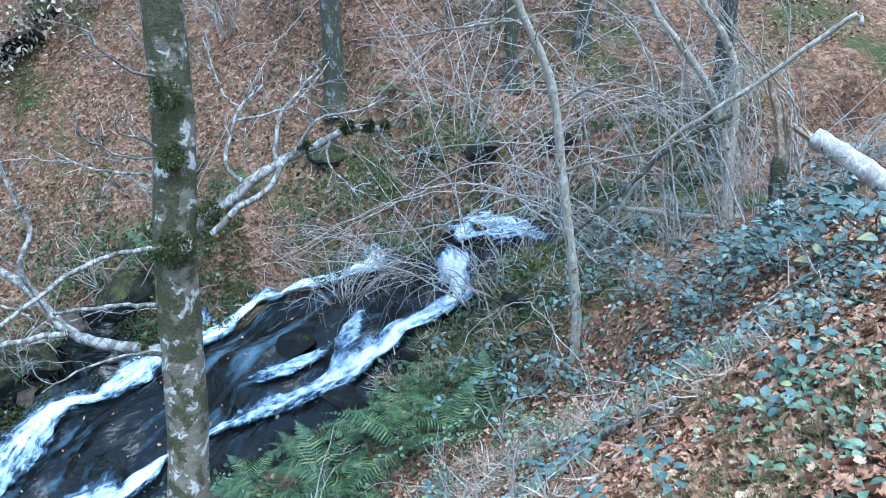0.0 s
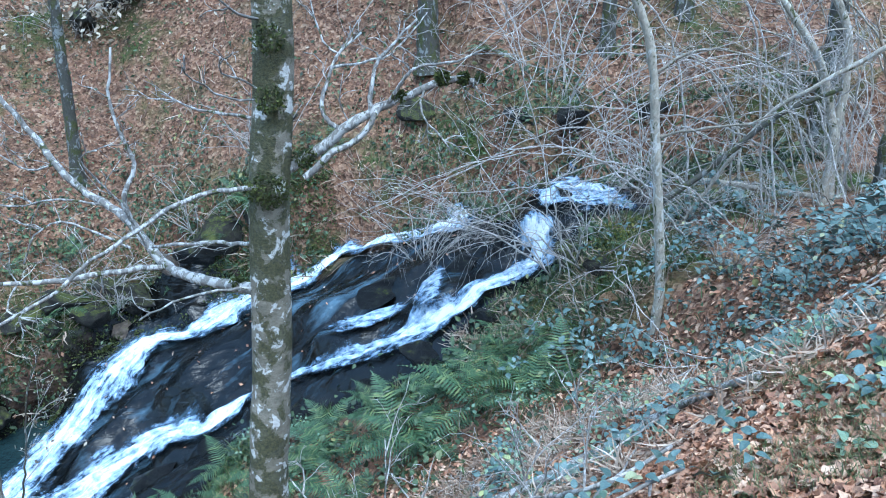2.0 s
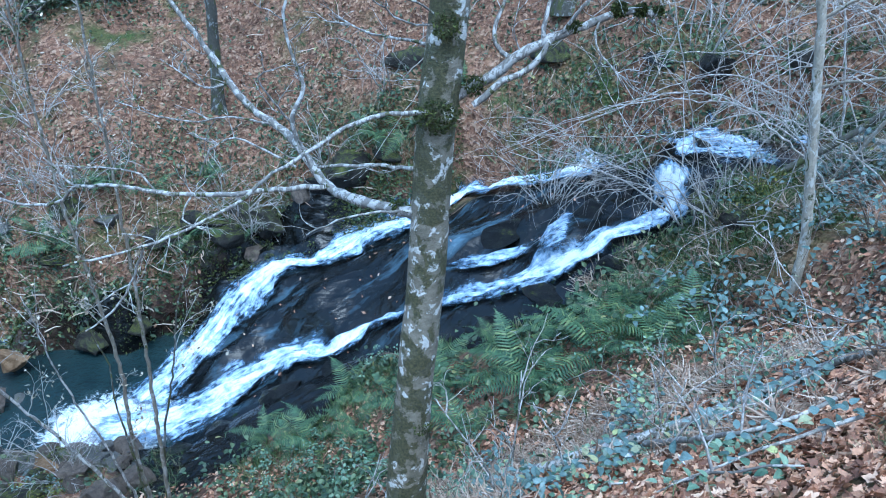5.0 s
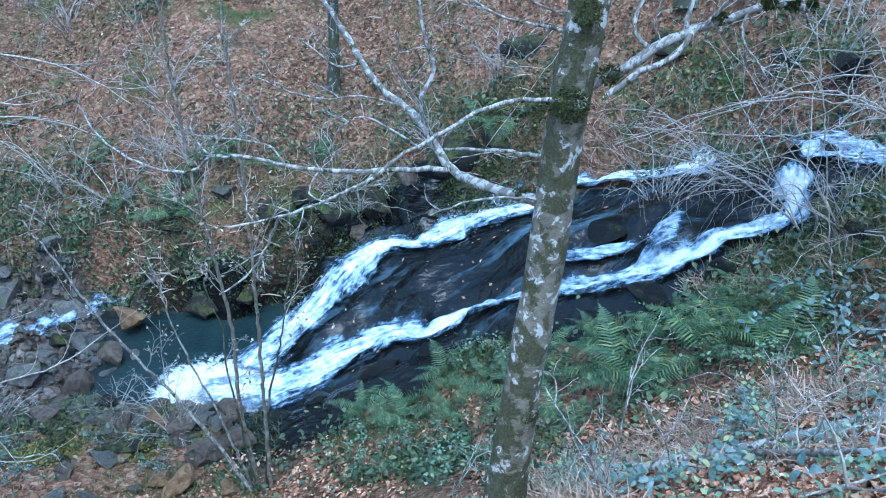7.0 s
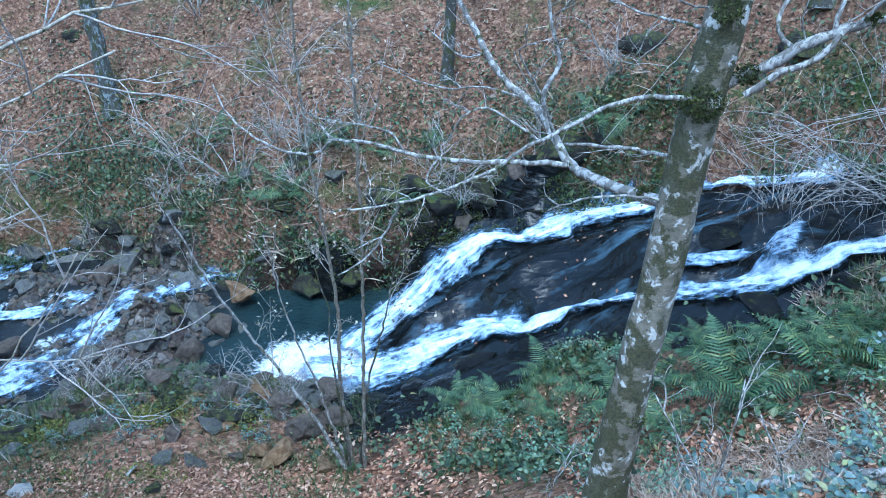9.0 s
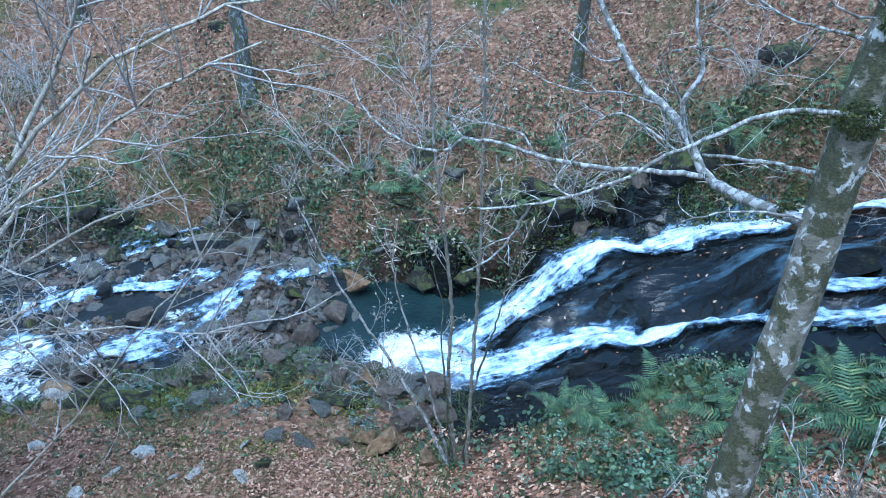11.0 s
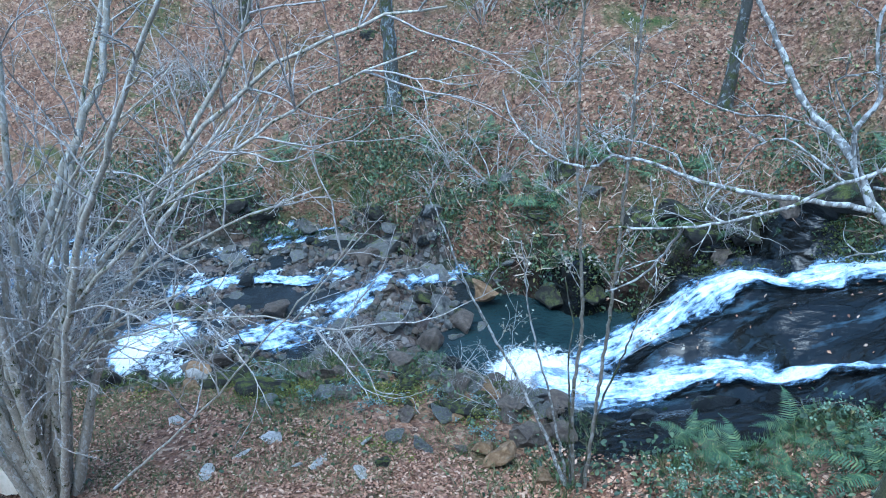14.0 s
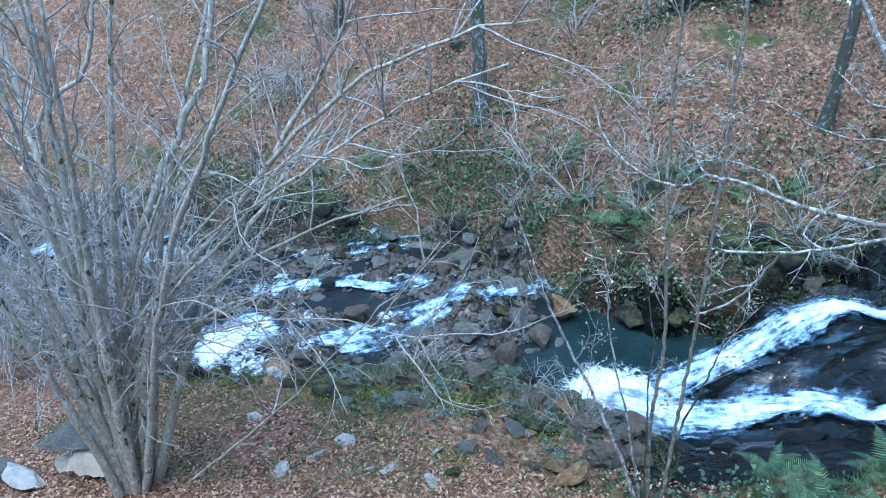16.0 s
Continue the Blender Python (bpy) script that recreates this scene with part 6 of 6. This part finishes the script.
for fx, fy, fs in ((-5.2, 15.5, 1.1), (-5.6, 15.9, 0.9), (-4.3, 16.6, 1.0), (2.0, 15.6, 1.2), (1.4, 15.9, 1.0), (-4.6, 16.6, 0.9), (-3.3, 16.5, 0.9), (-7.3, 17.6, 0.9), (-2.2, 16.8, 0.8), (3.2, 15.4, 0.8), (-9.0, 18.0, 0.8), (6.0, 14.0, 0.8), (-2.5, 15.75, 0.9), (-1.3, 15.9, 0.8), (-0.2, 15.9, 0.9), (0.7, 15.8, 0.8), (-6.6, 16.3, 0.8), (-12.2, 17.8, 0.9), (-13.4, 17.4, 1.0)):
    fern(fx, fy, fs, 8, "fern hanging over the rocky far bank")


# ---- brambles ----
def bramble(seed, canes, reach, leaf, per_cane, green=None):
    rng = np.random.default_rng(seed)
    root = thing("bramble", (0, 0, 0), "low bramble with mid-green leaves on thin brown canes" if green else "sprawling bramble with green leaves tinted by sky sheen and arching canes", "bramble", "brambles on the bank")
    lf = Geo()
    pl, sz = [], []
    for i in range(canes):
        a, r = rng.uniform(0, 6.3), reach * rng.uniform(0.5, 1.1)
        top = r * rng.uniform(0.16, 0.42)
        pts = [(0, 0, -0.05), (0.3 * r * math.cos(a), 0.3 * r * math.sin(a), top), (0.7 * r * math.cos(a + 0.2), 0.7 * r * math.sin(a + 0.2), top * 0.9), (r * math.cos(a + 0.3), r * math.sin(a + 0.3), 0.05)]
        line = curve(pts, 0.08, 0.01, rng)
        g = Geo()
        g.tube(line, np.linspace(0.008, 0.003, len(line)), 4)
        g.make("cane", CANE, root)
        k = rng.integers(2, len(line), per_cane)
        pl.append(line[k] + rng.normal(0, 0.05, (per_cane, 3)))
        sz.append(leaf * rng.uniform(0.6, 1.2, per_cane))
    pl, sz = np.vstack(pl), np.concatenate(sz)
    scatter(lf, BRAMBLE_LEAF, pl, turned(len(pl), rng, 0.4), sz)
    tagged(lf.make("foliage", green or BRAMBLE, root), kind="stuff")
    return root


def place_all(proto, spots):
    for i, (x, y, s, a) in enumerate(spots):
        m = Matrix.LocRotScale((x, y, ground_at(x, y)), Euler((0, 0, a)), None)
        if i == 0:
            proto.matrix_basis = m
        else:
            c = copy_thing(proto, m)
            c.scale = (s, s, s)


br_rng = np.random.default_rng(61)


def spots(n, x0, x1, y0, y1, s0=0.8, s1=1.2, keep=None):
    out = []
    while len(out) < n:
        x, y = br_rng.uniform(x0, x1), br_rng.uniform(y0, y1)
        if keep is None or keep(x, y):
            out.append((x, y, br_rng.uniform(s0, s1), br_rng.uniform(0, 6.3)))
    return out


def off_log(x, y):
    if 6.8 < x < 11 and y < 0.82 * x:
        return False
    # brambles leave the bleached log free
    k = np.clip((y - 5.4) / 2.3, 0, 1)
    return math.hypot(x - (11.0 - 1.35 * k), y - (5.4 + 2.3 * k)) > 2.1


# dense cover on the right-hand bank, thinner on the leafy slope
place_all(bramble(301, 9, 1.25, 0.20, 6), spots(15, 6.0, 13.0, 4.0, 9.4, 0.8, 1.2, off_log))
place_all(bramble(302, 8, 1.1, 0.155, 6), spots(13, 4.4, 8.5, 4.6, 9.3))
place_all(bramble(303, 5, 0.7, 0.14, 4), spots(9, 1.6, 6.0, 2.3, 6.5, 0.6, 1.0, lambda x, y: y > 3.9 or x > 3.6))
place_all(bramble(304, 5, 0.6, 0.105, 7, HERB), spots(17, 0.6, 4.4, 3.2, 8.4, 0.7, 1.1))
place_all(bramble(305, 6, 0.7, 0.09, 12, HERB), spots(9, -2.2, 1.8, 6.2, 10.2, 0.7, 1.1))
place_all(bramble(306, 5, 0.5, 0.08, 9), spots(12, -9.5, -3.4, 8.7, 10.4, 0.7, 1.1))


# ---- bare shrubs ----
def shrub(seed, stems, tall, spread, label):
    rng = np.random.default_rng(seed)
    root = thing("bare_shrub", (0, 0, 0), label, "shrub", "bare shrubs along the stream")
    for i in range(stems):
        g = Geo()
        a, out = rng.uniform(0, 6.3), rng.uniform(0.2, 1.0) * spread
        sprout(g, (0.15 * math.cos(a), 0.15 * math.sin(a), -0.1), (math.cos(a) * out, math.sin(a) * out, 1.0), tall * rng.uniform(0.6, 1.1), rng.uniform(0.011, 0.02), rng, 2, rng.uniform(0.3, 1.3), 0.45, 4)
        g.make("stem", TWIG, root)
    return root


place_all(shrub(401, 10, 3.3, 1.2, "tangle of thin bare grey twigs arching over the water"), spots(4, 5.4, 7.6, 8.8, 10.2, 0.45, 0.8) + spots(3, 3.7, 5.2, 11.0, 12.6, 0.5, 0.7))
place_all(shrub(402, 9, 4.2, 0.8, "bare grey shrub on the bramble bank"), spots(4, 6.5, 13.5, 7.2, 13.0, 0.8, 1.3) + spots(6, 6.3, 10.5, 6.3, 9.2, 0.3, 0.6))
place_all(shrub(403, 9, 2.2, 0.7, "thin bare shrub on the leafy far slope"), spots(30, -19, 13, 17.0, 25.0, 0.6, 1.2) + spots(5, 6, 14, 12.5, 17, 0.7, 1.2))
place_all(shrub(404, 12, 1.5, 1.1, "low dead brush on the rocky bank"), spots(11, -15, 4.5, 15.6, 17.2, 0.6, 1.1, lambda x, y: y > np.interp(x, CHAN_X, CHAN_FAR) + 0.1)
          + spots(6, -8.2, -3.6, 9.9, 11.4, 0.4, 0.65))
place_all(shrub(405, 10, 4.0, 0.45, "tall thin bare stems beside the hazel"), spots(7, -18, -12.5, 6.5, 9.5, 0.8, 1.2))


# ---- leaf litter, ground cover, grass: too many to count ----
def cover(name, material, template, places, tilt, size, rng, label, slope=True):
    g = Geo()
    rot = turned(len(places), rng, tilt)
    if slope:
        rot = lean_to_slope(rot, places)
    scatter(g, template, places, rot, size)
    ob = g.make(name, material, None, "", len(template[0]) > 20)
    return tagged(ob, label, name.replace("_", " "), kind="stuff")


lit = np.random.default_rng(88)


def dry_ground(x, y):
    n, f, _ = channel(x)
    return ((y < n - 0.1) | (y > f + 0.35)) & (fractal(x, y, 1.3, 4, 140) + 0.25 > lit.uniform(-0.1, 0.3, len(x)))


for i, t in enumerate(DEAD_LEAVES):
    p = on_ground(6500, lit, 0.0, 7.5, 0.4, 7.5, dry_ground, 0.025)
    cover("leaf_litter", LITTER, t, p, 0.5, lit.uniform(0.045, 0.09, len(p)), lit, "curled brown beech leaves thick on the near bank")
p = on_ground(8500, lit, 0.8, 6.2, 0.3, 5.0, lambda x, y: fractal(x, y, 0.8, 3, 250) > -0.3, 0.03)
steep = on_ground(3500, lit, 0.8, 3.2, 0.4, 2.8, None, 0.03)
p = np.vstack([p, steep])
cover("leaf_litter", LITTER, LOBED_LEAF, p, 0.4, lit.uniform(0.045, 0.078, len(p)), lit, "large curled tan leaves on the near bank")
p = on_ground(42000, lit, -15, -2.0, 3.5, 8.7, dry_ground, 0.02)
cover("leaf_litter", SHORE_LITTER, SMALL_LEAF, p, 0.35, lit.uniform(0.055, 0.085, len(p)), lit, "brown fallen leaves on the flat near shore")
p = on_ground(26000, lit, -7, 8, -6, 3.6, lambda x, y: dry_ground(x, y) & ((x < 0.2) | (y < 0.6)), 0.02)
cover("leaf_litter", SHORE_LITTER, SMALL_LEAF, p, 0.35, lit.uniform(0.05, 0.085, len(p)), lit, "brown fallen leaves on the level woodland path")
p = on_ground(6000, lit, -3.5, 1.0, 3.5, 9.6, dry_ground, 0.02)
cover("leaf_litter", LITTER, DEAD_LEAVES[0], p, 0.4, lit.uniform(0.05, 0.09, len(p)), lit, "brown fallen leaves below the beech")
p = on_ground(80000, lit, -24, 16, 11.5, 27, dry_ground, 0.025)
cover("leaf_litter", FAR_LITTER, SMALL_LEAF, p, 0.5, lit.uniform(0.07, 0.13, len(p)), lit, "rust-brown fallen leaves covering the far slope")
p = on_ground(4000, lit, -24, 16, 11.5, 27, dry_ground, 0.03)
cover("leaf_litter", DRY_LEAF, SMALL_LEAF, p, 0.6, lit.uniform(0.07, 0.13, len(p)), lit, "pale withered leaves scattered over the far slope")


def along_bank(n, x0, x1, side, reach, patch, lift=0.0):
    """Places strewn along the far (side 1) or near (side -1) bank, thinning out with distance from the water."""
    x = lit.uniform(x0, x1, n)
    c_n, c_f, _ = channel(x)
    off = 0.05 + lit.exponential(reach, n)
    # the banks beside the cascade are bare wet rock near the water
    bare = smooth(-6.5, -5.0, x) * (smooth(2.5, 1.0, x) if side > 0 else smooth(6, 4, x))
    off = off + bare * (0.12 if side > 0 else 0.55 + 1.2 * smooth(-4.2, -3.2, x) * smooth(0.6, -0.6, x)) - (0 if side > 0 else 0.4 * smooth(0.5, 2.5, x)) - (0.9 * smooth(1.5, 3.0, x) if side > 0 else 0)
    y = c_f + off if side > 0 else c_n - off
    k = (fractal(x, y, 1.6, 4, patch) > -0.1) & (y > 2.0)
    x, y = x[k], y[k]
    return np.stack([x, y, ground_height(x, y) + lift + lit.exponential(0.09, len(x)) * lift * 10], 1)


def clear_of_rock(q):
    # grass keeps off the undercut rock beside the pool
    return (q[:, 1] > np.interp(q[:, 0], CHAN_X, CHAN_FAR) + 0.4 * smooth(-10.5, -9, q[:, 0]) * smooth(2.5, 1, q[:, 0])) | (lit.random(len(q)) < 0.12)


x = lit.uniform(-6.5, 3.0, 26000)
y = np.interp(x, CHAN_X, CHAN_FAR) + lit.normal(0.35, 0.35, len(x))
k = fractal(x, y, 0.9, 4, 260) > 0.02
p = np.stack([x[k], y[k], ground_height(x[k], y[k]) + 0.02 + 0.05 * lit.random(int(k.sum()))], 1)
cover("rock_moss", MOSS, SMALL_LEAF, p, 0.8, lit.uniform(0.04, 0.08, len(p)), lit, "dark green moss mats on the wet far bank")
p = along_bank(36000, -20, 11, 1, 1.1, 150, 0.1)
cover("ground_cover", IVY, SMALL_LEAF, p - np.array((0, 0, 0.1)), 0.7, lit.uniform(0.06, 0.15, len(p)), lit, "low green ivy and brambles over the far bank")
p = along_bank(22000, -20, 11, 1, 1.0, 152)
p = p[clear_of_rock(p)]
cover("grass", GRASS, BLADE, p, 0.6, lit.uniform(0.15, 0.38, len(p)), lit, "rough green and straw grass on the far bank", False)
p = along_bank(6000, -20, 11, 1, 0.9, 154)
p = p[clear_of_rock(p)]
cover("dead_stalks", STRAW, BLADE, p, 0.9, lit.uniform(0.25, 0.6, len(p)), lit, "dead straw stalks hanging over the far bank", False)
p = along_bank(22000, -13, 8, -1, 1.0, 160, 0.1)
p = p[(p[:, 0] > 0.2) | (lit.random(len(p)) < np.where(p[:, 0] < -5.5, 0.45, 0.15))]
cover("ground_cover", IVY, GREEN_LEAF, p - np.array((0, 0, 0.1)), 0.6, lit.uniform(0.05, 0.11, len(p)), lit, "dark green ivy and herbs along the near shore")
p = along_bank(22000, -13, 8, -1, 0.9, 162)
cover("grass", GRASS, BLADE, p, 0.55, lit.uniform(0.12, 0.32, len(p)), lit, "rough grass among the stones of the near shore", False)

x, y = lit.uniform(-2.0, 4.8, 120), lit.uniform(11.2, 15.0, 120)
p = np.stack([x, y, ground_height(x, y) + 0.03], 1)
cover("wet_leaves", LITTER, SMALL_LEAF, p, 0.4, lit.uniform(0.06, 0.1, len(p)), lit, "single brown leaves stuck to the wet slab")
p = on_ground(9000, lit, 3.6, 6.6, 7.9, 9.7, lambda x, y: fractal(x, y, 0.8, 3, 270) > -0.12, 0.0)
cover("grass", GRASS, BLADE, p, 0.8, lit.uniform(0.12, 0.32, len(p)), lit, "tangled green grass beside the upper fall", False)
p = on_ground(7000, lit, 3.6, 6.6, 7.9, 9.7, lambda x, y: fractal(x, y, 0.7, 3, 275) > -0.05, 0.02)
cover("dead_stalks", STRAW, BLADE, p, 1.1, lit.uniform(0.15, 0.4, len(p)), lit, "pale dead grass and straw beside the upper fall", False)
for mx, my, mr in ((5.6, 8.95, 0.4), (5.0, 9.2, 0.35), (5.9, 9.35, 0.35), (4.7, 9.0, 0.3), (6.4, 9.5, 0.35), (-4.65, 9.85, 0.42), (-8.6, 9.3, 0.45), (-9.5, 9.6, 0.4), (-12.0, 9.0, 0.4), (-6.0, 9.9, 0.35), (-8.0, 9.6, 0.35)):
    a, r = lit.uniform(0, 6.3, 900), mr * np.sqrt(lit.random(900)) * (0.7 + 0.5 * lit.random(900))
    x, y = mx + 1.3 * r * np.cos(a), my + r * np.sin(a)
    p = np.stack([x, y, ground_height(x, y) + 0.02 + 0.3 * mr * np.clip(1 - (r / mr) ** 2, 0, 1) * lit.random(900)], 1)
    cover("moss_cushion", YELLOW_MOSS, SMALL_LEAF, p, 0.9, lit.uniform(0.03, 0.06, len(p)), lit, "yellow-green moss cushion on a bank stone", False)

p = on_ground(16000, lit, -12.5, -4.2, 8.2, 10.4, lambda x, y: (fractal(x, y, 0.9, 3, 280) > 0.1) & (y < np.interp(x, CHAN_X, CHAN_NEAR) - 0.1), 0.03)
cover("bank_moss", YELLOW_MOSS, SMALL_LEAF, p, 0.6, lit.uniform(0.03, 0.06, len(p)), lit, "yellow-green moss mats on the stony near shore")


def slope_patch(x, y):
    return fractal(x, y, 1.1, 3, 170) > 0.12


p = on_ground(3500, lit, 0.8, 6.5, 1.2, 6.0, slope_patch, 0.0)
cover("grass", FINE_GRASS, FINE_BLADE, p, 0.7, lit.uniform(0.08, 0.22, len(p)), lit, "fine green grass tufts among dead leaves", False)
p = on_ground(17000, lit, 0.2, 4.2, 3.0, 6.6, lambda x, y: fractal(x, y, 1.4, 3, 180) > -0.05, 0.04)
cover("dead_stalks", STRAW, BLADE, p, 1.5, lit.uniform(0.12, 0.3, len(p)), lit, "flattened dead fern straw on the bank", False)
p = on_ground(26000, lit, -22, 15, 16.5, 26, lambda x, y: fractal(x, y, 2.2, 4, 190) > 0.06, 0.0)
p[:, 2] += lit.exponential(0.07, len(p))
cover("ground_cover", IVY, SMALL_LEAF, p, 0.7, lit.uniform(0.06, 0.12, len(p)), lit, "patches of low green plants on the far slope")
for tx, ty in ((-11.2, 19.2), (-9.4, 17.7), (-9.5, 16.7), (-7.8, 17.0), (-11.4, 18.0)):
    p = np.array((tx, ty, 0.0)) + lit.normal(0, 1, (800, 3)) * np.array((0.9, 0.5, 0.0))
    p[:, 2] = ground_height(p[:, 0], p[:, 1]) + lit.exponential(0.22, len(p))
    cover("ivy_thicket", IVY, SMALL_LEAF, p, 0.8, lit.uniform(0.07, 0.15, len(p)), lit, "dark ivy and bramble thicket above the stream", False)
p = np.array((-5.5, 21.8, 0.0)) + lit.normal(0, 1, (2600, 3)) * np.array((0.95, 0.45, 0.0))
p[:, 2] = ground_height(p[:, 0], p[:, 1]) + lit.uniform(0, 1.3, len(p)) * np.exp(-((p[:, 0] + 5.5) / 1.2) ** 2)
cover("ivy", IVY, SMALL_LEAF, p, 0.8, lit.uniform(0.08, 0.16, len(p)), lit, "dark ivy hanging over the far outcrop", False)
x = lit.normal(0.4, 1.3, 4000)
y = lit.normal(8.4, 0.8, 4000)
k = fractal(x, y, 0.9, 3, 210) > -0.05
p = np.stack([x[k], y[k], ground_height(x[k], y[k]) + lit.uniform(0, 0.25, int(k.sum()))], 1)
cover("ground_cover", IVY, GREEN_LEAF, p, 0.7, lit.uniform(0.06, 0.12, len(p)), lit, "dark leafy ivy and bramble among the ferns", False)
p = on_ground(1300, lit, 0.8, 6.0, 1.3, 6.0, lambda x, y: (fractal(x, y, 0.8, 3, 220) > 0.12) & ((np.abs(y - 3.3) > 0.3) | (x > 3.4)), 0.05)
p[:, 2] += lit.uniform(0, 0.15, len(p))
q = on_ground(1300, lit, 0.9, 5.0, 1.2, 5.6, lambda x, y: fractal(x, y, 0.7, 3, 225) > 0.05, 0.05)
cover("ground_cover", HERB, BRAMBLE_LEAF, q, 0.4, lit.uniform(0.06, 0.11, len(q)), lit, "fresh green bramble leaves trailing over dead leaves", False)
cover("ground_cover", BRAMBLE, BRAMBLE_LEAF, p, 0.35, lit.uniform(0.08, 0.15, len(p)), lit, "green bramble leaves tinted by sky sheen trailing over dead leaves", False)
p = on_ground(30000, lit, 1.5, 4.2, 1.0, 3.2, lambda x, y: fractal(x, y, 0.6, 2, 230) - 0.5 * (np.hypot(x - 2.3, y - 1.75) > 0.55) > -0.15, 0.0)
cover("grass", FINE_GRASS, FINE_BLADE, p, 0.7, lit.uniform(0.06, 0.16, len(p)), lit, "soft green grass tufts between dead leaves", False)
p = on_ground(26000, lit, -13, -2.5, 6.0, 10.8, lambda x, y: fractal(x, y, 1.5, 4, 240) > 0.04, 0.0)
cover("grass", GRASS, BLADE, p, 0.6, lit.uniform(0.08, 0.2, len(p)), lit, "green grass and moss patches on the near shore", False)
p = np.array((-0.3, 22.6, 0.0)) + lit.normal(0, 1, (1100, 3)) * np.array((1.5, 0.5, 0.0))
p[:, 2] = ground_height(p[:, 0], p[:, 1]) + lit.uniform(0.2, 1.0, len(p))
cover("withered_leaves", DRY_LEAF, SMALL_LEAF, p, 0.9, lit.uniform(0.12, 0.22, len(p)), lit, "pale withered leaves on low twigs above the ledge", False)
for wx_, wy_, wh in ((1.39, 2.75, 0.1), (1.75, 3.9, 0.05), (2.3, 4.4, 0.05)):
    g = Geo()
    scatter(g, dead_leaf(7, 0.8, 0.6), np.array([(wx_, wy_, ground_at(wx_, wy_) + wh)]), turned(1, lit, 0.5), np.array([0.07]))
    tagged(g.make("paper_scrap", PAPER), "crumpled white scrap lying on the leafy bank", "litter")
